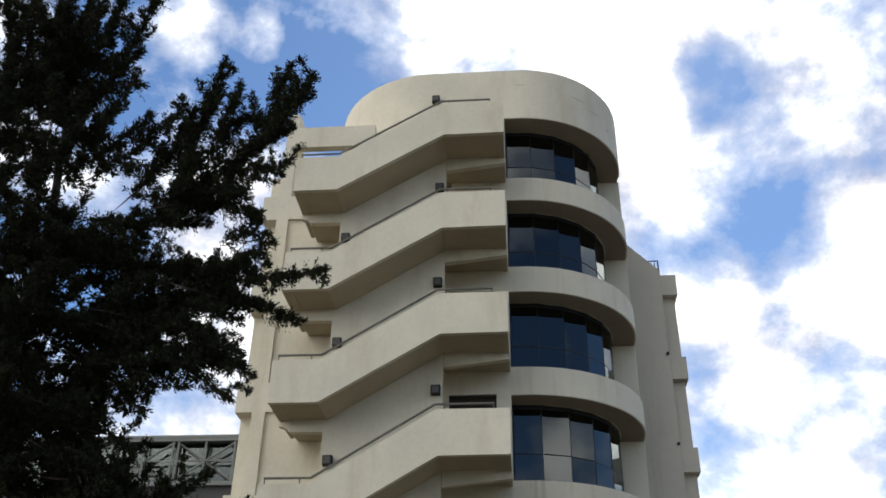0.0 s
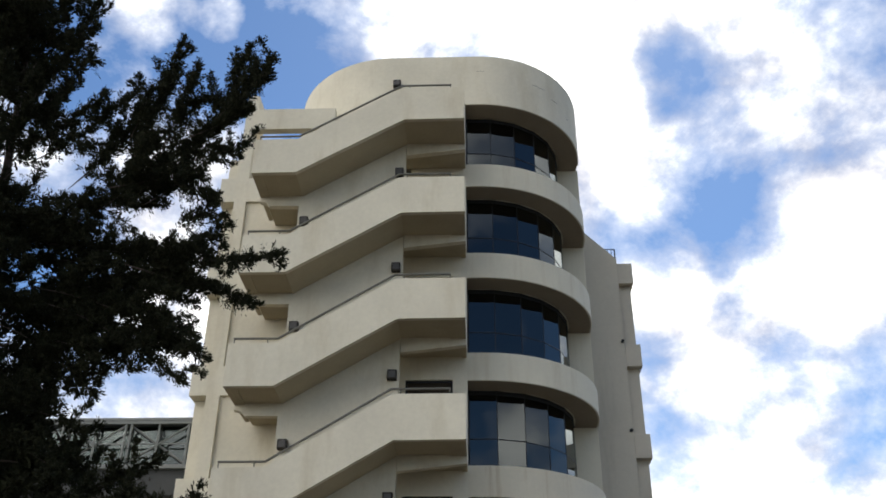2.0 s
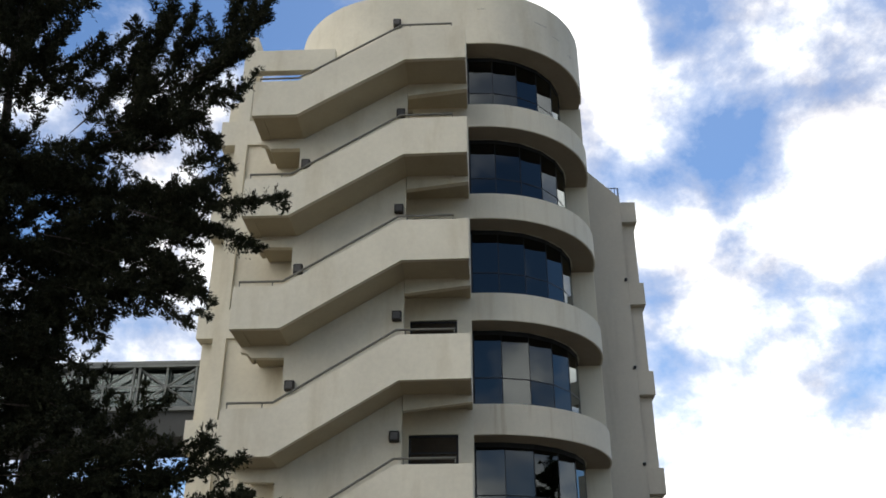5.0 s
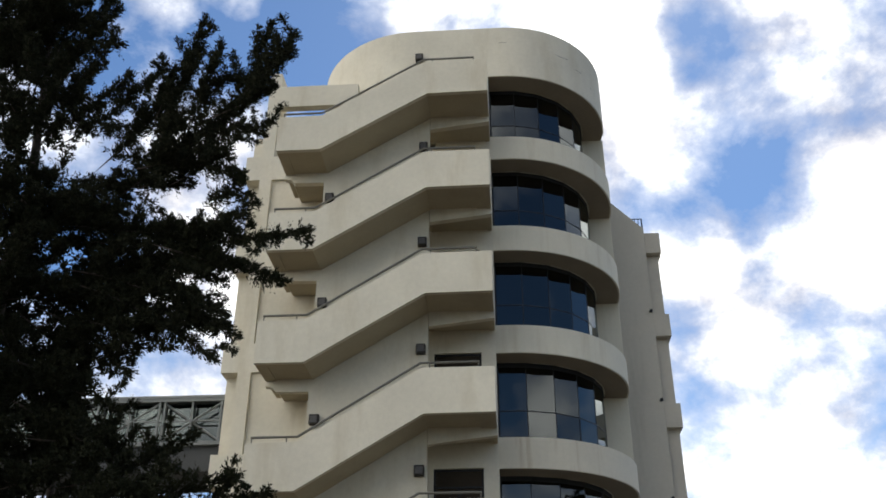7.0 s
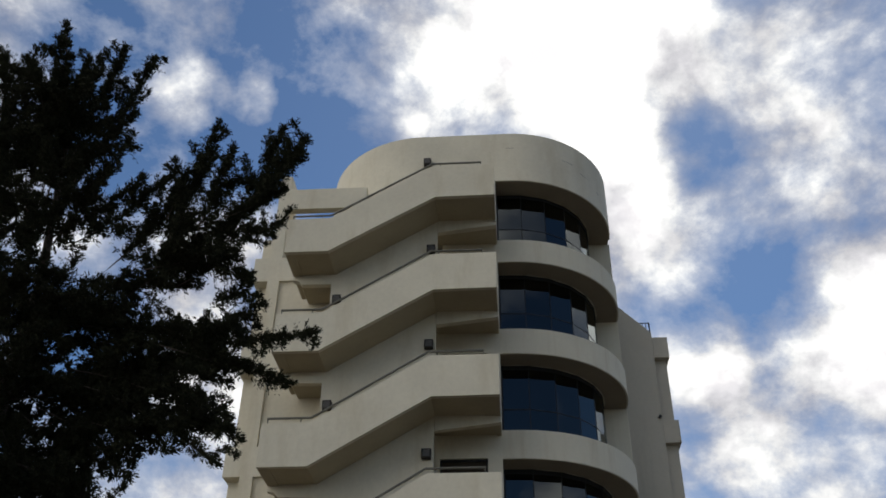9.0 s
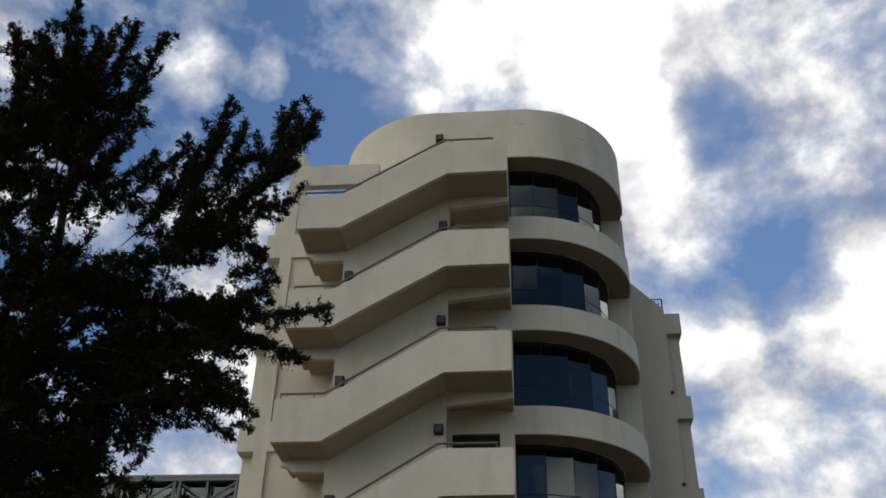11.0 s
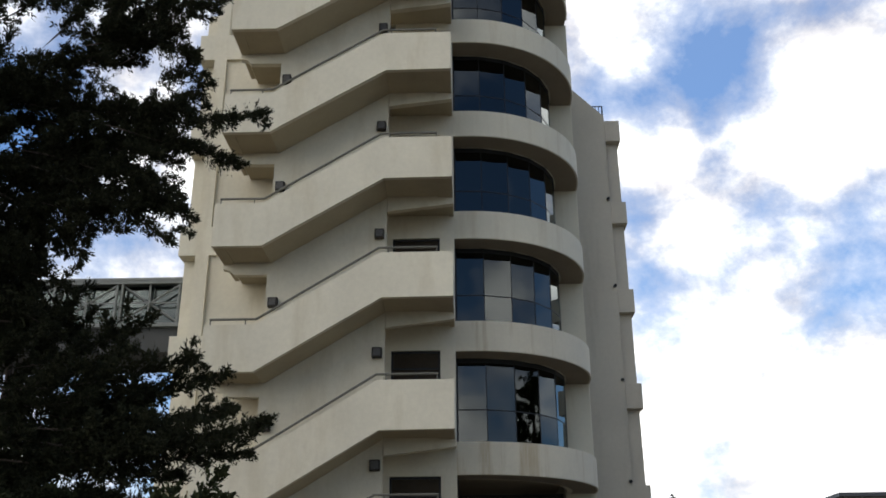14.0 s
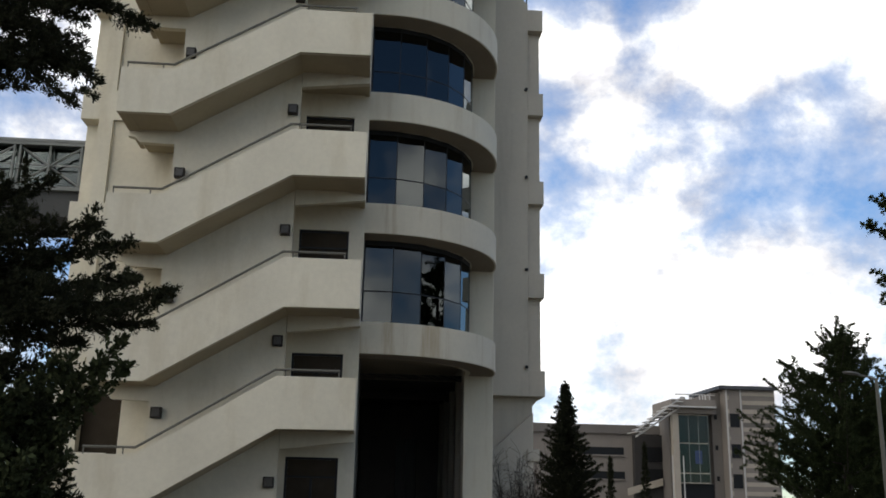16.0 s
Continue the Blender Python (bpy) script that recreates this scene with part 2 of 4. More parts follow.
def ribbon(outer, inner, z0, z1, bevel=0.0):
    """A wall between two lines of the plan with as many points each."""
    bm = bmesh.new()
    rows = [[bm.verts.new((x, y, z)) for x, y in line] for line, z in ((outer, z0), (outer, z1), (inner, z1), (inner, z0))]
    for i in range(len(outer) - 1):
        for k in range(4):
            a, b = rows[k], rows[(k + 1) % 4]
            bm.faces.new((a[i], a[i + 1], b[i + 1], b[i]))
    bm.faces.new([r[0] for r in rows])
    bm.faces.new([r[-1] for r in rows][::-1])
    if bevel:
        es = [e for e in bm.edges if all(abs(v.co.z - z0) < 1e-6 for v in e.verts) or all(abs(v.co.z - z1) < 1e-6 for v in e.verts)]
        es = [e for e in es if len(e.link_faces) == 2 and e.calc_face_angle(0) > 1.0]
        bmesh.ops.bevel(bm, geom=es, offset=bevel, segments=2, affect="EDGES", profile=0.6)
    return bm


def tube(points, radius, sides=8, bm=None):
    bm = bm or bmesh.new()
    pts = [Vector(p) for p in points]
    rad = radius if isinstance(radius, (list, tuple)) else [radius] * len(pts)
    rings = []
    for i, p in enumerate(pts):
        d = (pts[min(i + 1, len(pts) - 1)] - pts[max(i - 1, 0)]).normalized()
        u = d.cross(Vector((0.13, 0.21, 0.97)) if abs(d.z) < 0.9 else Vector((1, 0, 0))).normalized()
        v = d.cross(u)
        rings.append([bm.verts.new(p + (u * math.cos(a) + v * math.sin(a)) * rad[i]) for a in (2 * math.pi * k / sides for k in range(sides))])
    for a, b in zip(rings, rings[1:]):
        for k in range(sides):
            bm.faces.new((a[k], a[(k + 1) % sides], b[(k + 1) % sides], b[k]))
    bm.faces.new(rings[0][::-1])
    bm.faces.new(rings[-1])
    return bm


# ---- ground ----
def ground():
    bm = bmesh.new()
    bmesh.ops.create_grid(bm, x_segments=8, y_segments=8, size=1500)
    tagged(part("ground", bm, GROUND), "worn dusty asphalt ground reaching the horizon", "ground", kind="structure")


ground()

# ---- the stair tower ----
FRONT, SPINE, REAR = 23.36, 24.72, 26.10         # planes of the stair, from front to back
X_END, X_R, X_L, X_OUT = -0.343, -2.25, -5.53, -6.90
STOREY = 3.5
LANDINGS = [20.18, 16.68, 13.18, 9.68, 6.18, 3.16]   # undersides of the floor landings
DROP, PARAPET, SLAB = 1.98, 1.27, 0.2
ARC_C, ARC_R, GLASS_R, FLAT_L = (0.07, 30.02), 3.90, 3.05, -3.0
COL_Y = 30.3
BANDS = [5.46 + STOREY * k for k in range(5)]     # undersides of the curved bands
BAND_H, ROOF_LOW, ROOF_TOP = 0.90, 22.98, 25.22

tower = thing("office_tower", "cream rendered round-ended office tower with open zigzag stairs", "building", -1.5, 27, 0)


def tp(name, bm, mat, label="", parent=None):
    """A part of the tower, drawn in the world's metres."""
    p = parent or tower
    base = tower.location
    return part(name, bm, mat, p, label, Matrix.Translation(-base) if p is tower else None)


def arc_line(radius, y_front, x0, steps=26, end_y=COL_Y):
    """Plan line of the curved front from x0 to the column."""
    cx, cy = ARC_C
    end = math.asin((cy - end_y) / radius)
    pts = [(x0, y_front)]
    for i in range(steps + 1):
        a = -math.pi / 2 + (math.pi / 2 - end) * i / steps
        pts.append((cx + radius * math.cos(a), cy + radius * math.sin(a)))
    return pts


def left_arc(radius, steps=22):
    cx, cy = FLAT_L, ARC_C[1]
    return [(cx + radius * math.cos(a), cy + radius * math.sin(a)) for a in (math.pi + (math.pi / 2) * i / steps for i in range(steps + 1))]


def stair_tower():
    for i, zp in enumerate(LANDINGS):
        zl = zp - DROP
        prof = [(X_OUT, zl), (X_L, zl), (X_R, zp), (X_END, zp), (X_END, zp + PARAPET), (X_R - 0.06, zp + PARAPET), (X_L - 0.01, zl + PARAPET), (X_OUT, zl + PARAPET)]
        tp("parapet", prism(prof, FRONT, FRONT + 0.15, bevel=0.012), CREAM, "solid cream rendered stair parapet")
        tp("side_parapet", box(X_END - 0.15, X_END - 0.004, FRONT + 0.15, REAR, zp, zp + PARAPET, bevel=0.01), CREAM)
        tp("side_parapet", box(X_OUT + 0.004, X_OUT + 0.15, FRONT + 0.15, REAR, zl, zl + PARAPET, bevel=0.01), CREAM)
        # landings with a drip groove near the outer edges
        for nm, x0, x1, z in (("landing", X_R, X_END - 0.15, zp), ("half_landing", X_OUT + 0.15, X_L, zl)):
            tp(nm, box(x0, x1, FRONT + 0.15, REAR if nm == "landing" else REAR + 0.36, z + 0.03, z + SLAB), SHADED_SOFFIT)
            tp("drip_edge", box(x0, x1, FRONT + 0.15, FRONT + 0.27, z, z + 0.04), SHADED_SOFFIT)
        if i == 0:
            tp("landing", box(X_R - 0.5, X_R, SPINE + 0.2, REAR, zp + 0.03, zp + SLAB), SHADED_SOFFIT)
        tp("drip_edge", box(X_END - 0.45, X_END - 0.15, FRONT + 0.27, SPINE, zp, zp + 0.04), SHADED_SOFFIT)
        tp("drip_edge", box(X_OUT + 0.15, X_OUT + 0.32, FRONT + 0.27, SPINE, zl, zl + 0.04), SHADED_SOFFIT)
        # thin sheets carry the painted shade across the side parapets' undersides
        tp("drip_edge", box(X_END - 0.15, X_END - 0.03, FRONT + 0.15, REAR, zp - 0.008, zp + 0.002), SHADED_SOFFIT)
        tp("drip_edge", box(X_OUT + 0.03, X_OUT + 0.15, FRONT + 0.15, REAR, zl - 0.008, zl + 0.002), SHADED_SOFFIT)
        # spine beams under the landings
        tp("beam", prism([(X_R, zp + 0.1), (X_END - 0.15, zp + 0.1), (X_END - 0.15, zp - 0.006), (X_END - 0.006, zp - 0.012), (X_END - 0.006, zp - 0.2), (X_R, zp - 0.42)], SPINE - 0.003, SPINE + 0.2), CREAM)
        tp("beam", prism([(X_OUT, zl + 0.1), (X_L - 0.1, zl + 0.1), (X_L - 0.1, zl - 0.34), (X_OUT + 0.32, zl - 0.32), (X_OUT + 0.22, zl - 0.2), (X_OUT, zl - 0.15)], SPINE - 0.003, SPINE + 0.2), CREAM)
        # flights: stepped on top, smooth below
        n = 11
        run, rise = (X_R - X_L) / n, DROP / n
        top = []
        for k in range(n):
            top += [(X_L + run * k, zl + SLAB + rise * k), (X_L + run * k, zl + SLAB + rise * (k + 1))]
        prof = top + [(X_R, zp + SLAB), (X_R, zp + 0.012), (X_L, zl + 0.012)]
        tp("flight", prism(prof, FRONT + 0.15, SPINE), SHADED_SOFFIT)
        if i < len(LANDINGS) - 1:
            zb = LANDINGS[i + 1]
            n, run = 9, (X_R - X_L) / 9
            rise = (zl - zb) / n
            top = []
            for k in range(n):
                top += [(X_R - run * k, zb + SLAB + rise * k), (X_R - run * k, zb + SLAB + rise * (k + 1))]
            prof = top + [(X_L, zl + SLAB), (X_L, zl), (X_R, zb)]
            tp("flight", prism(prof, SPINE + 0.2, REAR), SHADED_SOFFIT)
        # handrail
        zr, zq = zp + PARAPET + 0.17, zl + PARAPET + 0.18
        y = FRONT + 0.10
        rail = tp("handrail", tube([(X_OUT + 0.12, y, zq), (X_L - 0.02, y, zq), (X_R - 0.10, y, zr), (X_END - 0.42, y, zr)], 0.034), STEEL, "grey painted steel handrail")
        for x, z in ((X_OUT + 0.14, zq), (X_L - 0.3, zq), (X_R + 0.15, zr), (X_END - 0.44, zr)):
            part("bracket", tube([(x, y, z), (x, y, z - 0.2)], 0.018, 6), STEEL, rail)

    tp("spine_wall", prism([(-5.63, 0), (-2.27, 0), (-2.27, 20.2), (-2.9, 20.0), (-5.63, 18.3)], SPINE, SPINE + 0.2), CREAM)
    # rear wall of the stair, with a doorway on every landing
    floors = [z + SLAB for z in LANDINGS[1:]] + [0.0]
    x1, dx0, dx1 = X_END, -2.2, -0.78
    tp("wall", box(-5.9, dx0, REAR, REAR + 0.2, 0, 20.0), CREAM)
    tp("wall", box(-7.83, -5.9, REAR + 0.36, REAR + 0.7, 4.4, 20.0), CREAM)
    tp("wall", box(-6.75, -5.9, REAR + 0.36, REAR + 0.7, 0, 4.4), CREAM)
    tp("wall", box(-5.9, -5.7, REAR + 0.2, REAR + 0.7, 0, 20.0), CREAM)
    tp("door", box(-7.83, -6.75, REAR + 0.62, REAR + 0.66, 0, 4.4), DOOR, "dark doorway off the stair")
    tp("wall", box(dx1, x1, REAR, REAR + 0.2, 0, 20.3), CREAM)
    tops = [20.3] + floors[:-1]
    for f, t in zip(floors, tops):
        h = 2.06 if abs(f - 3.36) < 0.01 else 2.6
        tp("wall", box(dx0, dx1, REAR, REAR + 0.2, f + h, t), CREAM)
        d = tp("door", box(dx0 + 0.06, dx1 - 0.06, REAR + 0.13, REAR + 0.17, f, f + h - 0.04), DOOR, "dark glazed stair door")
        for a, b, c, e in ((dx0, dx0 + 0.06, f, f + h), (dx1 - 0.06, dx1, f, f + h), (dx0 + 0.06, dx1 - 0.06, f + h - 0.06, f + h), (dx0 + 0.06, dx1 - 0.06, f + h - 0.54, f + h - 0.49), ((dx0 + dx1) / 2 - 0.03, (dx0 + dx1) / 2 + 0.03, f, f + h - 0.54)):
            part("door_frame", box(a, b, REAR + 0.09, REAR + 0.18, c, e), DARK_METAL, d)
    # roof drum
    outer = left_arc(ARC_R) + [(-0.36, ARC_C[1] - ARC_R)] + arc_line(ARC_R, ARC_C[1] - ARC_R, -0.2, end_y=30.0)
    inner = left_arc(ARC_R - 0.3) + [(-0.36, ARC_C[1] - ARC_R + 0.3)] + arc_line(ARC_R - 0.3, ARC_C[1] - ARC_R + 0.3, -0.2, end_y=30.0)
    tp("roof_drum", ribbon(outer, inner, ROOF_LOW, ROOF_TOP, 0.03), CREAM, "smooth rounded roof parapet")
    o2 = left_arc(ARC_R) + [(-0.36, ARC_C[1] - ARC_R)]
    i2 = left_arc(ARC_R - 0.3) + [(-0.36, ARC_C[1] - ARC_R + 0.3)]
    tp("wall", ribbon(o2, i2, 20.3, ROOF_LOW), CREAM)
    tp("roof_slab", ribbon([(x, y) for x, y in inner], [(x, 34.0) for x, y in inner], ROOF_LOW, ROOF_LOW + 0.25), SHADED_SOFFIT)
    tp("wall", box(FLAT_L - ARC_R, 3.9, 33.9, 34.1, 5.7, ROOF_TOP), CREAM)
    tp("wall", box(FLAT_L - ARC_R, X_END - 0.2, 33.9, 34.1, 0, 5.4), CREAM)
    tp("wall", box(FLAT_L - ARC_R, FLAT_L - ARC_R + 0.25, 30.02, 33.9, 0, ROOF_TOP), CREAM)
    # curved bands, with the storeys' slabs behind them
    for i, z in enumerate(BANDS):
        out, inn = arc_line(ARC_R, ARC_C[1] - ARC_R, X_END), arc_line(GLASS_R - 0.1, ARC_C[1] - GLASS_R + 0.1, X_END)
        tp("curved_band", ribbon(out, inn, z, z + BAND_H, 0.008), CREAM_RUSTY if i < 2 else CREAM_BAND, "curved cream band stained by rust runs" if i < 2 else "curved cream rendered band")
        # thin dark sheet that paints shade onto the band's underside
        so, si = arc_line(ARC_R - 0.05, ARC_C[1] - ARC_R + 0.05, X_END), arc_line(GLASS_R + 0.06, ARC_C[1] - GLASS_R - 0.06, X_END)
        tp("hood_soffit", ribbon(so, si, z - 0.012, z + 0.004), HOOD_SHADE, "underside of the curved band in shade-dark colour")
        tp("floor_slab", ribbon(inn, [(x, 33.9) for x, y in inn], z + 0.45, z + 0.8), SHADED_SOFFIT if i == 0 else SHADED_INSIDE)
    out, inn = arc_line(ARC_R - 0.3, ARC_C[1] - ARC_R + 0.3, X_END), arc_line(GLASS_R - 0.1, ARC_C[1] - GLASS_R + 0.1, X_END)
    tp("soffit", ribbon(out, inn, ROOF_LOW + 0.01, ROOF_LOW + 0.3), CREAM_BAND)
    # the same painted shade below the roof drum
    tp("hood_soffit", ribbon(so, si, ROOF_LOW - 0.012, ROOF_LOW + 0.004), HOOD_SHADE, "underside of the roof drum in shade-dark colour")
    for a0, a1, z in ((-1.57, -1.50, 24.50), (-1.02, -0.88, 24.30), (-0.80, -0.70, 24.05), (-0.55, -0.50, 23.75)):
        ang = [a0 + (a1 - a0) * k / 5 for k in range(6)]
        ring = lambda r: [(ARC_C[0] + r * math.cos(a), ARC_C[1] + r * math.sin(a)) for a in ang]
        tp("crack", ribbon(ring(ARC_R + 0.003), ring(ARC_R - 0.01), z, z + 0.014), CRACK, "thin dark crack in the render")
    tp("wall", box(X_END - 0.2, X_END, REAR + 0.2, 33.9, 0, ROOF_LOW), SHADED_INSIDE)
    # windows
    # the panes meet every 16.7 degrees of the curve
    stops = [(X_END, ARC_C[1] - GLASS_R)] + [(ARC_C[0] + GLASS_R * math.sin(radians(a)), ARC_C[1] - GLASS_R * math.cos(radians(a))) for a in (8.8, 25.5, 42.2, 58.9, 75.6, 89.0)]
    rnd = random.Random(4)
    for z in BANDS:
        z0, z1 = z + BAND_H, z + STOREY
        win = tp("window", box(stops[0][0] - 0.02, stops[0][0] + 0.05, stops[0][1] - 0.03, stops[0][1] + 0.05, z0, z1), DARK_METAL, "curved dark tinted window with slim aluminium frames")
        for (ax, ay), (bx, by) in zip(stops, stops[1:]):
            ang = math.atan2(by - ay, bx - ax)
            w = math.dist((ax, ay), (bx, by))
            m = Matrix.Translation((ax, ay, 0)) @ Matrix.Rotation(ang, 4, "Z")
            zt, zm = z1 - 0.14, z0 + 1.07
            for lo, hi in ((z0 + 0.05, zm - 0.02), (zm + 0.02, zt)):
                tilt = Matrix.Rotation(rnd.uniform(-0.008, 0.008), 4, "X") @ Matrix.Rotation(rnd.uniform(-0.012, 0.012), 4, "Z")
                p = part("pane", box(-w / 2 + 0.01, w / 2 - 0.01, -0.006, 0.006, -(hi - lo) / 2, (hi - lo) / 2), GLASS, win, at=m @ Matrix.Translation((w / 2, 0, (lo + hi) / 2)) @ tilt)
            part("header", box(0.0, w, -0.03, 0.05, zt, z1), DARK_METAL, win, at=m)
            part("sill", box(0.0, w, -0.04, 0.05, z0, z0 + 0.05), DARK_METAL, win, at=m)
            part("transom", box(0.02, w - 0.02, -0.014, 0.03, zm - 0.016, zm + 0.016), DARK_METAL, win, at=m)
            part("mullion", box(w - 0.012, w + 0.012, -0.012, 0.05, z0 + 0.05, zt), DARK_METAL, win, at=m)
    # column and flank
    tp("column", box(3.02, 3.97, COL_Y, 30.8, 0, ROOF_LOW, bevel=0.02), CREAM_BAND)
    tp("wall", box(3.72, 3.965, 30.8, 33.9, 5.46, ROOF_TOP), CREAM)
    # covered passage below the first band; walls and ceiling coloured dark as shade
    tp("wall", box(-0.7, 3.7, 43.8, 44.0, 0, 5.9), SHADED_INSIDE)
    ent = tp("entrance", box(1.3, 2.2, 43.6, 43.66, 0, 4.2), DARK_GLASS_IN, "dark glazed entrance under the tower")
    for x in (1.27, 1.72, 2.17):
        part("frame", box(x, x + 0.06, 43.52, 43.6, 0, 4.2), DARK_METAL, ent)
    tp("wall", box(X_END - 0.2, X_END - 0.01, 33.9, 44.0, 0, 5.9), SHADED_INSIDE)
    tp("passage_ceiling", box(X_END, 3.5, 33.9, 43.8, 5.7, 5.9), SHADED_INSIDE)
    tp("passage_beam", box(X_END, 3.49, 38.4, 38.8, 5.45, 5.72, bevel=0.02), SHADED_INSIDE)
    for y in (34.6, 37.2, 40.0, 42.4):
        tp("pillar", box(3.16, 3.49, y, y + 0.5, 0, 5.7), CREAM_OLD)
    flank = prism([(30.8, 5.9), (43.8, 5.9), (43.8, 0), (32.8, 0), (32.8, 3.2), (31.6, 4.2), (30.8, 4.6)], 3.5, 3.72)
    flank.transform(Matrix(((0, 1, 0, 0), (1, 0, 0, 0), (0, 0, 1, 0), (0, 0, 0, 1))))
    tp("wall", flank, CREAM)
    tp("pillar", box(3.12, 3.4, 31.9, 32.2, 0, 5.8), CREAM_OLD)
    tp("pillar", box(3.1, 3.38, 33.9, 34.2, 0, 5.7), CREAM_OLD)


stair_tower()


def left_wing():
    y = 26.35
    tp("wall", box(-8.69, -8.24, y + 0.45, 31.0, 0, 21.2), CREAM)
    below = 0.0
    for k in range(6):
        z = 1.64 + STOREY * k
        # ledge, pier and the spandrel over the stair's recess lie in one face
        tp("ledge", box(-8.77, -7.0, y, 26.46, z, z + 0.95), CREAM)
        tp("ledge", box(-8.77, -8.245, 26.46, 31.1, z, z + 0.95, bevel=0.015), CREAM)
        tp("pier", box(-8.24, -7.83, y, 27.4, below, z), CREAM)
        below = z + 0.95
    tp("pier", box(-8.24, -7.83, y, 27.4, below, 23.75), CREAM)
    tp("roof_beam", box(-7.83, -5.0, 26.3, 26.6, 22.18, 23.08, bevel=0.015), CREAM)


left_wing()


def right_block():
    y = 32.45
    tp("wall", prism([(3.97, 5.09), (5.5, 5.09), (5.5, 20.2), (4.4, 21.35), (3.97, 21.8)], y, 40.0, bevel=0.01), CREAM_OLD)
    tp("wall", box(5.5, 5.98, y + 0.3, 40, 5.2, 19.5), CREAM_OLD)
    for k in range(5):
        z = 5.09 + STOREY * k
        tp("ledge", box(5.5, 6.08, y - 0.003, 40.1, z, z + 0.89, bevel=0.015), CREAM_OLD)
        if k < 4:
            tp("spout", tube([(5.42, y - 0.12, z + 1.0), (5.42, y + 0.2, z + 1.05)], 0.06, 8), DARK_METAL, "short dark drain spout")
    tp("wall", prism([(3.97, 0), (5.72, 0), (5.72, 4.8), (5.95, 5.08), (3.97, 5.08)], y + 0.55, 40), CREAM_OLD)
    tp("ramp_wall", prism([(3.97, 0), (5.70, 0), (5.70, 4.55), (4.38, 3.32), (3.97, 2.95)], y + 0.25, y + 0.54, bevel=0.01), CREAM_OLD)
    tp("ledge", box(5.5, 5.9, y + 0.15, 38, 2.9, 3.3, bevel=0.01), CREAM_OLD)
    rail = tp("roof_railing", tube([(4.95, y + 0.2, 20.75), (5.5, y + 0.2, 20.75)], 0.022, 6), DARK_METAL, "thin dark roof railing")
    for x in (4.96, 5.1, 5.23, 5.36, 5.49):
        part("baluster", tube([(x, y + 0.2, 20.1 if x > 5.3 else 20.3), (x, y + 0.2, 20.75)], 0.014 if x < 5.4 else 0.03, 6), DARK_METAL, rail)


right_block()


def wall_lamps():
    lamp = thing("wall_lamp", "dark square bulkhead wall lamp on cream wall", "lamp", group="stair wall lamps")
    part("housing", box(-0.135, 0.135, -0.18, 0.0, -0.14, 0.14, bevel=0.02), LAMP_BODY, lamp)
    part("lens", box(-0.095, 0.095, -0.19, -0.17, -0.1, 0.1, bevel=0.008), LAMP_LENS, lamp)
    first = True
    spots = []
    for zp in LANDINGS[1:] + [-0.44]:
        spots.append((-2.46, SPINE, zp + 2.34))
    for k, zp in enumerate(LANDINGS[:-1]):
        spots.append((-5.40, SPINE, zp - DROP - (0.98, 1.12, 1.2, 1.15, 0.64)[k]))
    spots.append((-2.8, REAR + 0.02, 23.9))
    for x, y, z in spots:
        if first:
            lamp.location, first = (x, y, z), False
        else:
            copy_thing(lamp, Matrix.Translation((x, y, z)))


wall_lamps()


def skybridge():
    b = thing("footbridge", "grey steel truss footbridge with glazed sides", "bridge", -20, 33, 0)
    base = Matrix.Translation(-b.location)
    x0, x1, y = -45.0, -8.72, 32.0
    add = lambda n, bm, mat, label="": part(n, bm, mat, b, label, base)
    add("deck", box(x0, x1, y + 0.1, y + 3, 10.75, 11.66), BRIDGE_DECK)
    add("roof", box(x0, x1, y - 0.1, y + 3.1, 13.42, 13.52), BRIDGE_STEEL)
    add("bottom_chord", box(x0, x1, y - 0.08, y + 0.08, 11.66, 11.8), BRIDGE_STEEL)
    add("top_chord", box(x0, x1, y - 0.08, y + 0.06, 13.3, 13.42), BRIDGE_STEEL)
    add("middle_rail", box(x0, x1, y - 0.02, y + 0.02, 12.55, 12.6), BRIDGE_STEEL)
    add("side_panel", box(x0, x1, y + 2.9, y + 2.95, 11.7, 13.4), BRIDGE_PANEL)
    x = -10.35
    while x > x0:
        for dx in (-0.1, 0.1):
            add("post", box(x + dx - 0.035, x + dx + 0.035, y - 0.05, y + 0.05, 11.8, 13.3), BRIDGE_STEEL)
        add("post", box(x - 1.21, x - 1.15, y - 0.03, y + 0.03, 11.8, 13.3), BRIDGE_STEEL)
        add("diagonal", tube([(x - 0.1, y, 13.25), (x - 2.2, y, 11.85)], 0.042, 6), BRIDGE_STEEL)
        add("diagonal", tube([(x - 0.1, y + 0.09, 11.85), (x - 2.2, y + 0.09, 13.25)], 0.042, 6), BRIDGE_STEEL)
        add("pane", box(x - 1.14, x - 0.1, y + 0.3, y + 0.31, 11.85, 13.3), BRIDGE_GLASS)
        add("pane", box(x - 2.2, x - 1.22, y + 0.3, y + 0.31, 11.85, 13.3), BRIDGE_GLASS)
        x -= 2.3


skybridge()


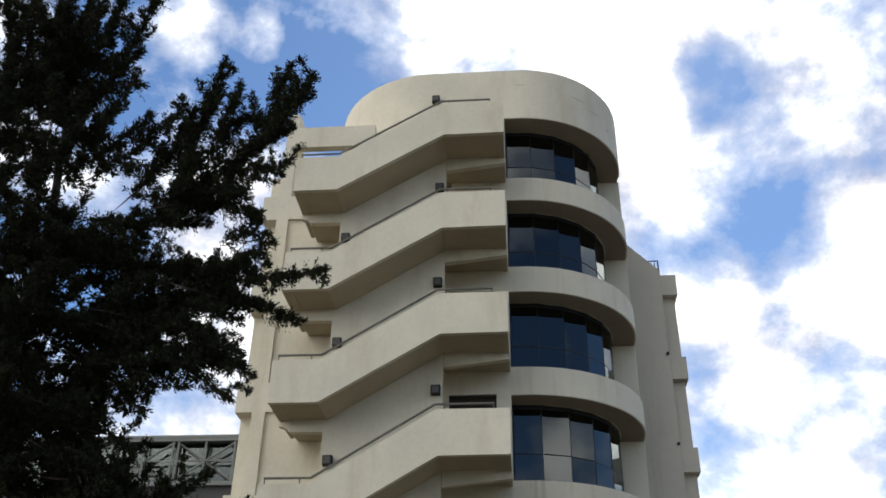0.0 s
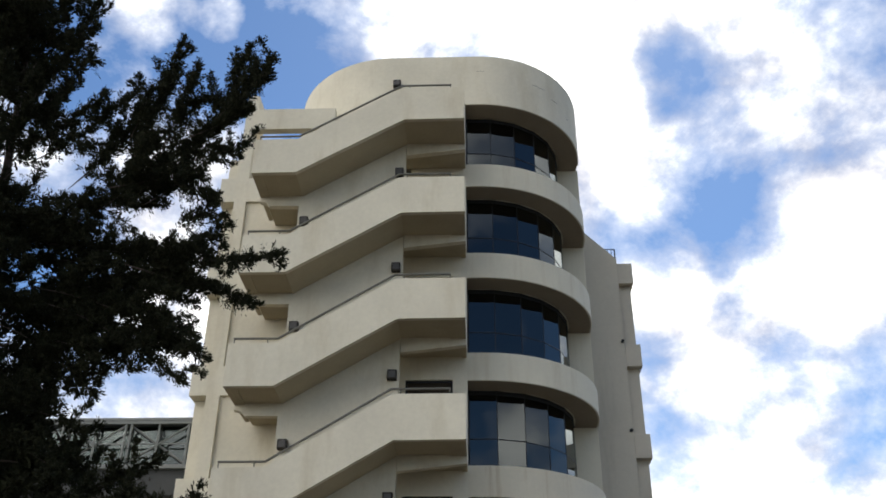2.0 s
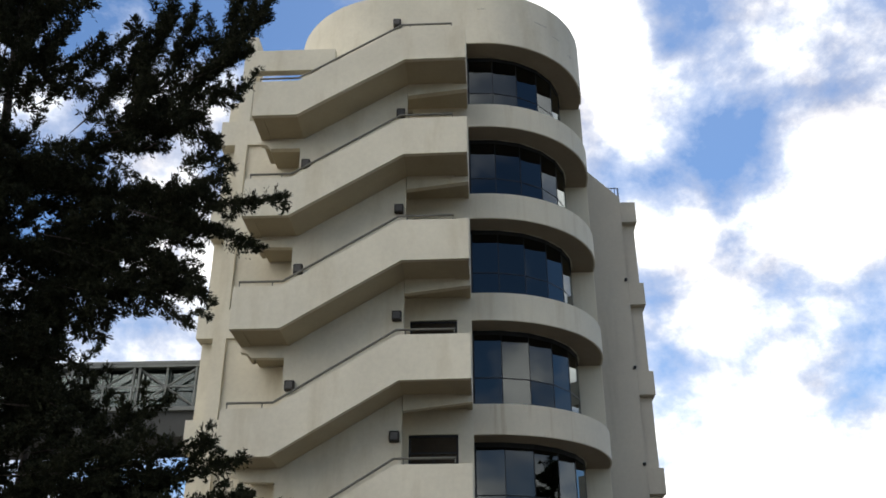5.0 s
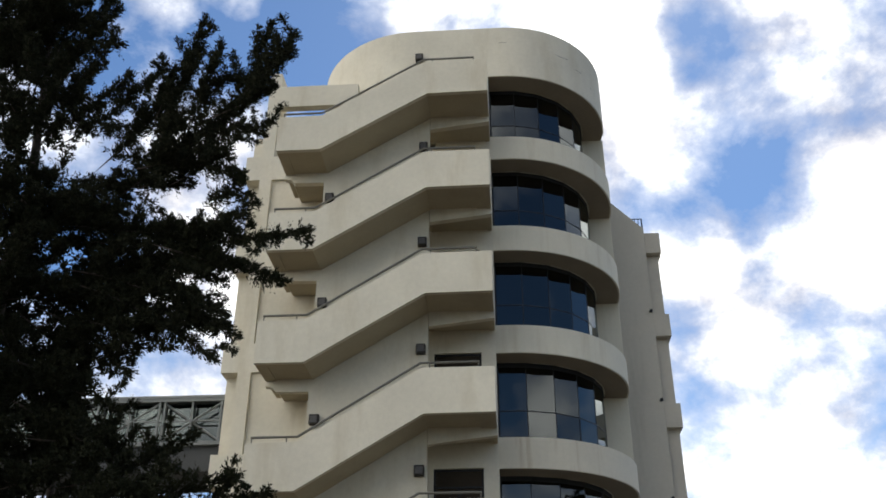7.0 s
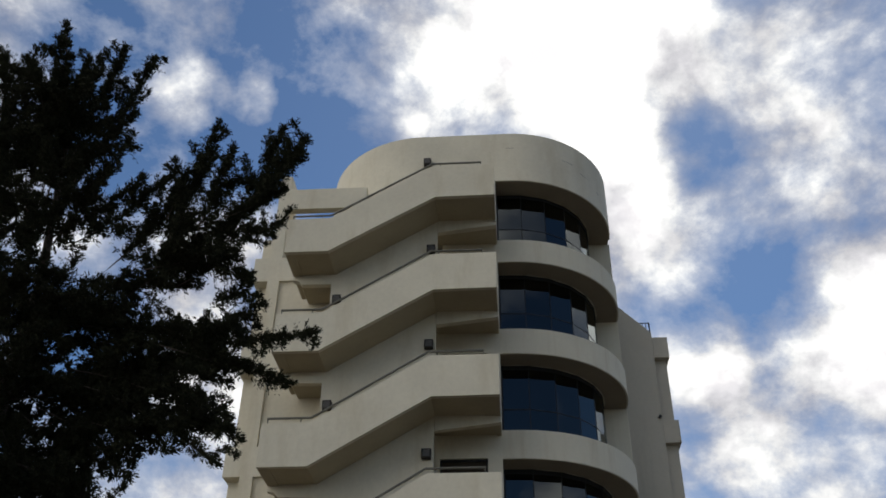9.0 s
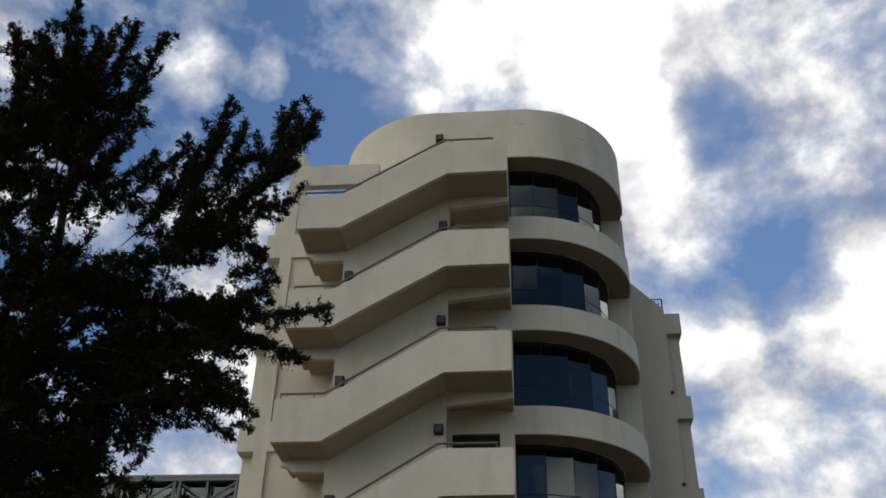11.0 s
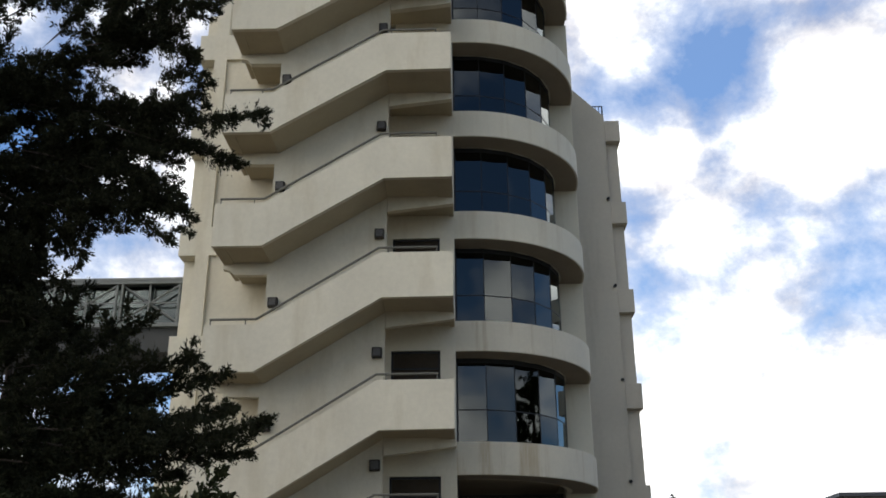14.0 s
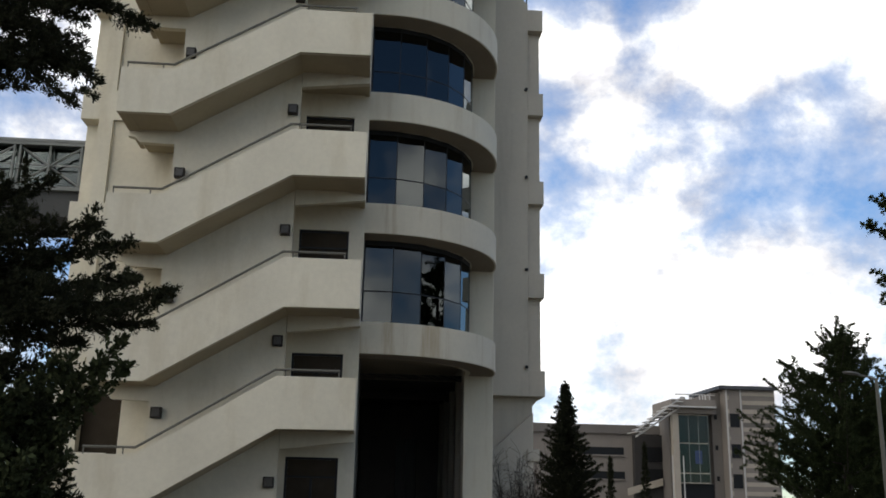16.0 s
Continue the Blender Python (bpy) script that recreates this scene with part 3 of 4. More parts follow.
# ---- trees ----
def spray_tree(name, limbs, base, seed, step=0.09, per=3, reach=0.34, leaf=0.085, per_spray=13, mat=None, parent=None, up=0.25, aspect=0.36, start=0.2):
    """Feathery foliage along limbs: each is a bent line from its foot to its tip."""
    rng = np.random.default_rng(seed)
    C, D, S = [], [], []
    for foot, tip, sag in limbs:
        a, b = np.array(foot), np.array(tip)
        ln = np.linalg.norm(b - a)
        n = max(4, int(ln / step))
        for q in np.linspace(start, 1.0, n):
            p = a + (b - a) * q + np.array((0, 0, -sag * 4 * q * (1 - q)))
            ax = (b - a) / ln
            for _ in range(per):
                d = ax * rng.uniform(0.4, 1.1) + rng.normal(0, 0.62 - 0.1 * q, 3) + np.array((0, 0, up))
                d /= np.linalg.norm(d)
                r = reach * rng.uniform(0.5, 1.25) * (1.0 - 0.6 * q ** 2)
                u = rng.uniform(0.05, 1.0, per_spray)
                C.append(p + d * (r * u)[:, None] + rng.normal(0, 0.014, (per_spray, 3)))
                D.append(d + rng.normal(0, 0.5, (per_spray, 3)))
                S.append(leaf * rng.uniform(0.6, 1.3, per_spray) * (1.1 - 0.45 * u))
    c, d, s = np.concatenate(C), np.concatenate(D), np.concatenate(S)[:, None]
    d /= np.linalg.norm(d, axis=1)[:, None]
    w = np.cross(d, rng.normal(0, 1, d.shape))
    w /= np.linalg.norm(w, axis=1)[:, None]
    v = np.stack([c, c + d * s * 0.5 + w * s * aspect / 2, c + d * s, c + d * s * 0.5 - w * s * aspect / 2], axis=1).reshape(-1, 3)
    v -= np.array(base)
    me = bpy.data.meshes.new(name)
    me.from_pydata(v.tolist(), [], np.arange(len(v)).reshape(-1, 4).tolist())
    me.materials.append(mat or NEEDLE)
    ob = new(name, me)
    ob.parent = parent
    return ob


def limb_meshes(limbs, base, parent, thick=0.03, every=1):
    for foot, tip, sag in limbs[::every]:
        a, b = Vector(foot), Vector(tip)
        pts, rad = [], []
        for k in range(6):
            q = k / 5
            pts.append(a.lerp(b, q) + Vector((0, 0, -sag * 4 * q * (1 - q))) - Vector(base))
            rad.append(thick * (1 - 0.85 * q) if k else thick * 0.15)
        part("limb", tube(pts, rad, 5), BARK, parent)


def branchlets(limbs, seed, every=0.3, length=0.5, up=0.35, depth=0.6):
    """Side shoots along limbs, longer near the foot."""
    rnd = random.Random(seed)
    out = []
    for foot, tip, sag in limbs:
        a, b = Vector(foot), Vector(tip)
        n = max(2, int((b - a).length / every))
        ax = (b - a).normalized()
        for k in range(n):
            q = 0.25 + 0.7 * (k + rnd.random()) / n
            p = a.lerp(b, q) + Vector((0, 0, -sag * 4 * q * (1 - q)))
            d = ax * rnd.uniform(0.2, 0.8) + Vector((rnd.gauss(0, 0.75), rnd.gauss(0, depth), rnd.gauss(up, 0.6)))
            r = length * rnd.uniform(0.45, 1.2) * (1.15 - 0.7 * q)
            out.append((tuple(p), tuple(p + d.normalized() * r), rnd.uniform(-0.06, 0.06)))
    return out


def big_conifer():
    base = (-5.9, 9.5, 0.0)
    t = thing("conifer", "tall dark conifer with drooping feathery branches", "tree", *base)
    part("trunk", tube([(0, 0, -0.05), (0.02, 0.05, 2.5), (-0.05, 0, 5.5), (0.0, 0.02, 8), (-0.25, 0, 10.5), (-0.8, 0, 12.6)], [0.22, 0.17, 0.12, 0.06, 0.03, 0.012], 10), BARK, t)
    rnd = random.Random(11)
    # foot x, foot z, tip x, tip z, sag
    leaders = [(-6.6, 9.0, -7.6, 12.25, 0.1), (-6.5, 9.0, -6.75, 12.85, 0), (-6.2, 9.0, -6.05, 12.1, 0), (-6.0, 9.4, -5.68, 12.25, 0), (-5.95, 9.3, -5.25, 12.15, 0.1),
               (-7.4, 8.5, -8.5, 11.8, 0.1), (-7.1, 8.8, -7.25, 12.2, 0), (-7.9, 8.6, -8.05, 12.0, 0), (-6.4, 9.2, -6.35, 12.3, 0), (-8.3, 8.4, -9.1, 11.5, 0), (-6.1, 9.6, -5.15, 10.6, 0.1), (-6.0, 9.1, -5.1, 10.15, 0.12), (-5.9, 8.6, -4.85, 9.55, 0.1), (-5.6, 8.4, -4.55, 9.6, 0.1), (-5.1, 8.1, -4.22, 9.6, 0.05)]
    rising = [(-5.2, 7.4, -3.05, 9.5, 0.12), (-4.4, 8.2, -4.02, 10.65, 0), (-4.0, 8.6, -3.7, 10.05, 0), (-3.5, 9.0, -3.1, 10.62, 0.05), (-3.2, 9.3, -2.76, 10.3, 0),
              (-3.4, 9.1, -2.74, 9.95, 0.05), (-3.8, 8.8, -2.9, 9.25, 0.05), (-4.0, 8.5, -2.92, 8.75, 0.0), (-4.1, 8.3, -3.18, 7.88, -0.1), (-4.3, 8.3, -4.5, 9.5, 0), (-4.6, 8.0, -3.4, 8.3, 0.0)]
    level = [(-5.6, 7.3, -2.32, 7.17, 0.12), (-4.1, 7.2, -2.98, 7.55, 0.05), (-4.2, 7.0, -2.65, 6.55, 0.0), (-5.0, 6.8, -3.1, 6.75, 0.0), (-5.6, 7.4, -3.5, 7.2, 0.1), (-5.5, 7.0, -3.6, 6.4, 0.0),
             (-5.2, 6.7, -3.03, 5.8, -0.15), (-5.0, 6.5, -3.22, 5.48, -0.12), (-5.3, 6.3, -3.75, 5.65, -0.1), (-5.5, 6.3, -4.2, 5.4, -0.1), (-5.2, 6.9, -3.3, 6.2, -0.1), (-5.6, 6.5, -4.0, 6.2, 0)]
    low = [(-5.7, 5.6, -4.25, 4.95, -0.1), (-5.6, 5.2, -4.3, 4.5, 0), (-4.9, 4.2, -3.42, 4.75, 0.1), (-4.8, 3.9, -3.6, 4.4, 0.05), (-5.0, 3.9, -2.88, 4.22, 0.1), (-4.8, 3.8, -2.54, 4.08, 0.15),
           (-4.6, 3.5, -2.5, 3.75, 0.1), (-4.6, 3.3, -2.02, 3.55, 0.15), (-4.6, 3.2, -2.2, 3.2, 0.0), (-4.6, 3.4, -2.4, 3.35, 0.1), (-4.9, 3.2, -2.9, 3.0, 0.0), (-5.0, 2.9, -3.0, 2.7, 0), (-5.2, 2.6, -2.9, 2.3, 0), (-5.2, 2.2, -2.9, 1.9, 0), (-5.2, 1.8, -2.8, 1.5, 0)]
    limbs = []
    for group, depth in ((leaders, 0.5), (rising, 0.35), (level, 0.35), (low, 0.5)):
        for x0, z0, x1, z1, sag in group:
            limbs.append(((x0, 9.5 + rnd.uniform(-0.2, 0.2), z0), (x1, 9.5 + rnd.uniform(-depth, depth) * 0.5, z1), sag))
    main = list(limbs)
    # inner boughs all round the stem
    for k in range(64):
        z0 = 1.0 + 10.2 * (k + rnd.random()) / 64
        a = rnd.uniform(0, 2 * math.pi)
        r = rnd.uniform(0.9, 1.7) * (1.0 if z0 < 8 else 0.7)
        x0 = -5.95 if z0 < 8 else -6.25
        limbs.append(((x0, 9.5, z0), (x0 - 0.15 + r * math.cos(a) * (1.25 if math.cos(a) < 0 else 0.9), 9.5 + 0.8 * r * math.sin(a), z0 + rnd.uniform(-0.4, 0.6)), rnd.uniform(-0.1, 0.15)))
    for k in range(16):
        z0 = rnd.uniform(1.2, 3.9)
        x0 = rnd.uniform(-5.4, -4.0)
        limbs.append(((x0, 9.5, z0), (x0 + rnd.uniform(0.3, 1.1), 9.5 + rnd.uniform(-0.6, 0.6), z0 + rnd.uniform(-0.3, 0.4)), 0.05))
    for k in range(18):
        x0, z0 = rnd.uniform(-8.6, -5.9), rnd.uniform(6.5, 9.8)
        limbs.append(((x0, 9.5, z0), (x0 + rnd.uniform(-0.5, 0.5), 9.5 + rnd.uniform(-0.4, 0.4), z0 + rnd.uniform(0.8, 1.7)), 0.05))
    for k in range(16):
        x0, z0 = rnd.uniform(-5.9, -4.4), rnd.uniform(5.9, 8.3)
        limbs.append(((x0, 9.5, z0), (x0 + rnd.uniform(0.5, 1.1), 9.5 + rnd.uniform(-0.4, 0.4), z0 + rnd.uniform(-0.35, 0.5)), 0.05))
    for k in range(30):
        x0, z0 = rnd.uniform(-8.4, -4.6), rnd.uniform(0.8, 5.2)
        limbs.append(((x0, 9.5, z0), (x0 + rnd.uniform(-0.9, 0.9), 9.5 + rnd.uniform(-0.6, 0.6), z0 + rnd.uniform(-0.4, 0.5)), 0.05))
    for k in range(13):
        x0, z0 = rnd.uniform(-6.4, -4.4), rnd.uniform(7.1, 8.4)
        limbs.append(((x0, 9.5, z0), (x0 + rnd.uniform(-0.3, 0.8), 9.5 + rnd.uniform(-0.4, 0.4), z0 + rnd.uniform(-0.2, 0.5)), 0.05))
    for k in range(34):
        z0 = 5.5 + 6.0 * k / 34
        x0 = -5.95 - max(0, z0 - 9) * 0.25 + rnd.uniform(-0.35, 0.3)
        limbs.append(((x0, 9.3, z0), (x0 + rnd.uniform(-0.5, 0.5), 9.5 - rnd.uniform(0.4, 0.8), z0 + rnd.uniform(0.1, 0.6)), 0.05))
    for k in range(15):
        x0, z0 = rnd.uniform(-8.8, -6.3), rnd.uniform(7.0, 9.4)
        limbs.append(((x0, 9.5, z0), (x0 + rnd.uniform(-0.6, 0.6), 9.5 + rnd.uniform(-0.5, 0.5), z0 + rnd.uniform(0.0, 0.7)), 0.05))
    for k in range(8):
        x0, z0 = rnd.uniform(-4.7, -3.7), rnd.uniform(7.5, 9.2)
        limbs.append(((x0, 9.5, z0), (x0 + rnd.uniform(0.2, 0.7), 9.5 + rnd.uniform(-0.4, 0.4), z0 + rnd.uniform(0.2, 0.9)), 0.05))
    for k in range(8):
        x0, z0 = rnd.uniform(-5.2, -3.6), rnd.uniform(5.9, 7.4)
        limbs.append(((x0, 9.5, z0), (x0 + rnd.uniform(0.2, 0.7), 9.5 + rnd.uniform(-0.4, 0.4), z0 + rnd.uniform(-0.3, 0.3)), 0.05))
    for k in range(44):
        x0, z0 = rnd.uniform(-7.6, -4.5), rnd.uniform(4.8, 7.3)
        limbs.append(((x0, 9.5, z0), (x0 + rnd.uniform(-0.8, 0.8), 9.5 + rnd.uniform(-0.6, 0.6), z0 + rnd.uniform(-0.5, 0.5)), 0.05))
    for k in range(10):
        x0, z0 = rnd.uniform(-8.6, -5.8), rnd.uniform(7.2, 10.6)
        limbs.append(((x0, 9.5, z0), (x0 + rnd.uniform(-0.6, 0.6), 9.5 + rnd.uniform(-0.6, 0.6), z0 + rnd.uniform(0.1, 0.9)), 0.05))
    for k in range(46):
        x0, z0 = rnd.uniform(-6.0, -3.6), rnd.uniform(0.8, 3.7)
        limbs.append(((x0, 9.5, z0), (x0 + rnd.uniform(-0.7, 0.8), 9.5 + rnd.uniform(-0.6, 0.6), z0 + rnd.uniform(-0.4, 0.4)), 0.05))
    for k in range(60):
        x0, z0 = rnd.uniform(-7.2, -4.3), rnd.uniform(1.4, 5.0)
        limbs.append(((x0, 9.9, z0), (x0 + rnd.uniform(-0.8, 0.8), 9.9 + rnd.uniform(-0.4, 0.8), z0 + rnd.uniform(-0.4, 0.4)), 0.05))
    for k in range(90):
        x0, z0 = rnd.uniform(-8.9, -5.2), rnd.uniform(2.4, 7.6)
        limbs.append(((x0, 9.6, z0), (x0 + rnd.uniform(-0.9, 0.9), 9.6 + rnd.uniform(-0.6, 0.9), z0 + rnd.uniform(-0.5, 0.5)), 0.05))
    heart = []
    for k in range(150):
        x0, z0 = rnd.uniform(-8.4, -5.2), rnd.uniform(3.0, 7.4)
        heart.append(((x0, 10.2, z0), (x0 + rnd.uniform(-0.8, 0.7), 10.2 + rnd.uniform(-0.5, 0.9), z0 + rnd.uniform(-0.45, 0.45)), 0.05))
    for k in range(24):
        x0, z0 = rnd.uniform(-5.3, -4.8), rnd.uniform(4.7, 6.2)
        heart.append(((x0, 10.0, z0), (x0 + rnd.uniform(-0.3, 0.3), 10.0 + rnd.uniform(-0.3, 0.3), z0 - rnd.uniform(0.2, 0.6)), 0.03))
    limb_meshes(main + limbs[len(main)::3] + heart[::5], base, t, 0.015)
    spray_tree("crown", heart, base, 24, parent=t, step=0.1, per=5, reach=0.3, leaf=0.085, per_spray=13, aspect=0.4)
    shoots = branchlets(main, 3, every=0.2, length=0.58) + branchlets(limbs[len(main):], 4, every=0.4)
    spray_tree("crown", limbs, base, 21, parent=t, step=0.065, per=5, reach=0.23, leaf=0.062, per_spray=16, aspect=0.34)
    spray_tree("crown", shoots, base, 22, parent=t, step=0.06, per=4, reach=0.17, leaf=0.06, per_spray=15, aspect=0.34, start=0.1)


big_conifer()


def back_conifer():
    base = (-6.6, 13.0, 0.0)
    t = thing("conifer", "low dense dark conifer behind the tall one", "tree", *base)
    part("trunk", tube([(0, 0, 0), (0, 0, 5.6)], [0.2, 0.03], 8), BARK, t)
    rnd = random.Random(77)
    limbs = []
    for k in range(130):
        x0 = -6.6 + rnd.uniform(-4.6, 1.6)
        z0 = rnd.uniform(0.4, 4.6 if x0 > -6.6 else 6.0)
        limbs.append(((x0, 13 + rnd.uniform(-0.4, 0.4), z0), (x0 + rnd.uniform(-1.0, 1.2), 13 + rnd.uniform(-0.8, 0.8), z0 + rnd.uniform(-0.3, 0.6)), 0.05))
    limb_meshes(limbs[::4], base, t, 0.025)
    spray_tree("crown", limbs + branchlets(limbs, 5, every=0.5), base, 23, parent=t, step=0.12, per=4, reach=0.34, leaf=0.12, per_spray=11)


back_conifer()


def broadleaf():
    base = (-4.0, 9.2, 0.0)
    t = thing("broadleaf_shrub", "dark broad-leaved shrub beneath the conifer", "shrub", *base)
    rnd = random.Random(5)
    limbs = []
    for k in range(60):
        a = rnd.uniform(-0.5, 0.5)
        limbs.append(((-4.0 + a, 9.2, rnd.uniform(0.2, 1.2)), (rnd.uniform(-5.4, -2.75), 9.2 + rnd.uniform(-0.5, 0.5), rnd.uniform(1.2, 2.9)), -0.1))
    for tx, tz in ((-2.42, 2.95), (-2.34, 2.72), (-2.5, 2.5), (-2.75, 2.2), (-2.95, 1.75), (-2.6, 2.8)):
        limbs.append(((-3.4, 9.2, 1.6), (tx, 9.2, tz), -0.1))
    limb_meshes(limbs[::2], base, t, 0.016)
    spray_tree("foliage", limbs + branchlets(limbs, 6, every=0.35, length=0.4), base, 8, step=0.085, per=3, reach=0.16, leaf=0.075, per_spray=6, mat=LEAF, parent=t, up=0.1, aspect=0.62, start=0.25)


broadleaf()


# ---- the far side ----
STONE = material("pale_stone", (0.20, 0.175, 0.15), 0.85, vary=0.12, scale=0.35, bump=0.2, bump_scale=6)
STONE_DARK = material("grey_stone", (0.14, 0.125, 0.11), 0.85, vary=0.12, scale=0.35)
STONE_PALE = material("light_stone", (0.36, 0.315, 0.255), 0.85, vary=0.14, scale=0.5)
SLATE = material("dark_roof_metal", (0.05, 0.05, 0.055), 0.5, vary=0.2)
WHITE_STEEL = material("white_steel", (0.46, 0.44, 0.41), 0.5, vary=0.08)
DARK_GLASS = material("dark_window_glass", (0.012, 0.012, 0.013), 0.3, vary=0.1, spec=0.15)
RECESS = material("tinted_recess_glazing", (0.03, 0.027, 0.025), 0.8, vary=0.12)
BANNER_BLUE = material("blue_banner", (0.03, 0.05, 0.12), 0.7, vary=0.1)
GREEN_GLASS = glass_material("green_glass", (0.19, 0.23, 0.205), (0.4, 0.46, 0.42))


def far_building():
    K = 1.35
    Y = 80 * K
    b = thing("office_building", "distant pale stone office building with glazed stair", "building", 25 * K, Y, 0)
    base = Matrix.Translation(-b.location)

    def add(name, x0, x1, z0, z1, y0=0.0, y1=8.0, mat=STONE, label="", parent=None):
        zz = [1.6 + (z - 1.6) * K if z > 0 else 0 for z in (z0, z1)]
        bm = box(x0 * K, x1 * K, Y + y0, Y + y1, zz[0], zz[1])
        return part(name, bm, mat, parent or b, label, base if parent is None else None)

    # long low wing
    add("wall", 12.0, 27.4, 0, 7.55, 6, 20, STONE)
    add("cornice", 12.0, 27.4, 7.55, 8.33, 5.6, 20, STONE_DARK)
    for z0, z1, x0, x1 in ((5.68, 6.35, 18.6, 22.9), (3.6, 4.24, 18.6, 22.95)):
        w = add("window", x0, x1, z0, z1, 5.9, 6.05, DARK_GLASS)
        add("sill", x0, x1, z0 - 0.12, z0, 5.7, 6.0, STONE, parent=w)
    add("wall", 23.7, 26.8, 0, 7.45, 5.0, 6.0, RECESS)
    for z in (3.6, 5.5):
        add("window", 24.4, 26.3, z - 0.4, z + 0.9, 4.9, 5.05, DARK_GLASS)
    part("ramp_parapet", prism([(22.9 * K, 1.6 + 0.6 * K), (26.0 * K, 1.6 + 1.5 * K), (26.0 * K, 1.6 + 2.1 * K), (22.9 * K, 1.6 + 1.2 * K)], Y + 4.2, Y + 4.6), STONE_PALE, b, at=base)
    # glazed stair
    add("pier", 26.0, 26.5, 0, 9.3, -0.3, 0.6, STONE_PALE)
    add("stair_core", 26.2, 29.4, 0, 9.0, 2.0, 6.0, STONE_DARK)
    win = add("glazing", 26.55, 29.15, 3.3, 9.0, 0.0, 0.05, GREEN_GLASS, "tall greenish stair glazing")
    for x in (26.55, 27.42, 28.28, 29.15):
        add("mullion", x - 0.02, x + 0.02, 3.3, 9.0, -0.1, 0.0, BRIDGE_STEEL, parent=win)
    for z in (3.3, 4.1, 6.6, 9.0):
        add("transom", 26.55, 29.15, z - 0.04, z + 0.04, -0.1, 0.0, STONE_PALE, parent=win)
    add("entrance", 26.2, 29.6, 0, 3.25, 0.6, 0.8, DARK_GLASS)
    add("banner", 27.9, 28.5, 4.9, 6.0, -0.08, -0.04, BANNER_BLUE, "small blue banner", parent=win)
    add("head_block", 25.9, 29.8, 9.1, 10.3, -0.5, 7, STONE)
    add("canopy", 25.4, 29.6, 9.55, 9.68, -1.4, 0, WHITE_STEEL)
    add("roof_rail", 26.4, 29.9, 10.72, 10.8, 0, 0.1, WHITE_STEEL)
    for x, w in ((26.8, 0.45), (27.6, 0.3), (28.5, 0.12), (28.75, 0.12), (29.0, 0.12), (29.4, 0.1)):
        add("roof_sign_bar", x, x + w, 10.35, 10.72 if w < 0.2 else 10.55, 0, 0.1, WHITE_STEEL)
    # slanting louvred canopy
    f = lambda z: 1.6 + (z - 1.6) * K
    for dz in (0.0, -0.75):
        part("canopy_beam", prism([(22.7 * K, f(7.4 + dz * 0.6)), (26.6 * K, f(10.25 + dz)), (26.6 * K, f(10.4 + dz)), (22.7 * K, f(7.55 + dz * 0.6))], Y - 0.6, Y - 0.3), WHITE_STEEL, b, at=base)
    for k in range(9):
        q = k / 8
        x, z = 22.9 + 3.6 * q, 7.5 + 2.65 * q
        part("louvre", box((x - 0.25) * K, (x + 0.35) * K, Y - 0.9, Y + 3, f(z - 0.12), f(z - 0.04)), WHITE_STEEL, b, at=base)
    # stone tower with three windows
    add("wall", 30.5, 34.9, 0, 11.2, -1.0, 8, STONE)
    add("wall", 29.66, 30.5, 0, 11.0, 0.5, 8, STONE_DARK)
    add("roof", 29.9, 35.0, 11.2, 11.5, -1.6, 9, SLATE)
    add("wall", 34.9, 35.5, 0, 8.9, 0.5, 8, STONE_DARK)
    for x in (30.62, 31.88):
        add("pilaster", x - 0.06, x + 0.06, 0, 11.2, -1.12, -1.0, WHITE_STEEL)
    for k in range(26):
        z = 1.2 + 0.38 * k
        add("course", 32.0, 34.9, z, z + 0.34, -1.06, -1.0, (STONE, STONE_PALE, STONE, STONE_DARK, STONE, STONE_PALE, STONE_PALE)[(k * 5 + k // 4) % 7])
        add("course", 30.72, 30.84, z, z + 0.34, -1.06, -1.0, (STONE_PALE, STONE, STONE)[(k * 5) % 3])
    for z in (8.0, 5.42, 2.93):
        w = add("window", 30.86, 31.7, z, z + 1.15, -1.03, -0.95, DARK_GLASS)
        add("frame", 30.8, 31.76, z - 0.06, z, -1.1, -1.0, STONE_DARK, parent=w)
    for z in (8.7, 6.1, 3.5):
        add("window", 29.85, 30.1, z, z + 0.4, 0.42, 0.52, DARK_GLASS)


far_building()


def spire(x, y, h, r, seed, name="cypress", label="slim dark cypress tree", leaf=0.3, n=70):
    t = thing(name, label, "tree", x, y, 0)
    part("trunk", tube([(0, 0, 0), (0, 0, h * 0.9)], [r * 0.1, 0.03], 6), BARK, t)
    rnd = random.Random(seed)
    limbs = []
    for k in range(n):
        z = h * (0.06 + 0.92 * k / n)
        a = k * 2.4
        rr = r * (1 - z / h) ** 0.95 * rnd.uniform(0.5, 1.2)
        limbs.append(((x, y, z), (x + rr * math.cos(a), y + rr * math.sin(a), z + rr * 0.55), 0.0))
    limbs.append(((x, y, h * 0.85), (x, y, h), 0))
    spray_tree("crown", limbs, (x, y, 0), seed, step=leaf * 0.9, per=4, reach=leaf * 1.5, leaf=leaf, per_spray=9, parent=t, up=0.4, start=0.1)


spire(11.5, 55, 8.35, 2.4, 31, leaf=0.15, n=260)
spire(18.99, 74, 5.0, 0.55, 32, leaf=0.16, n=44)
spire(21.74, 74, 6.1, 0.6, 33, leaf=0.16, n=50)
spire(9.0, 60, 5.2, 2.0, 34, "bush", "grey-green bush behind the tower", n=40)


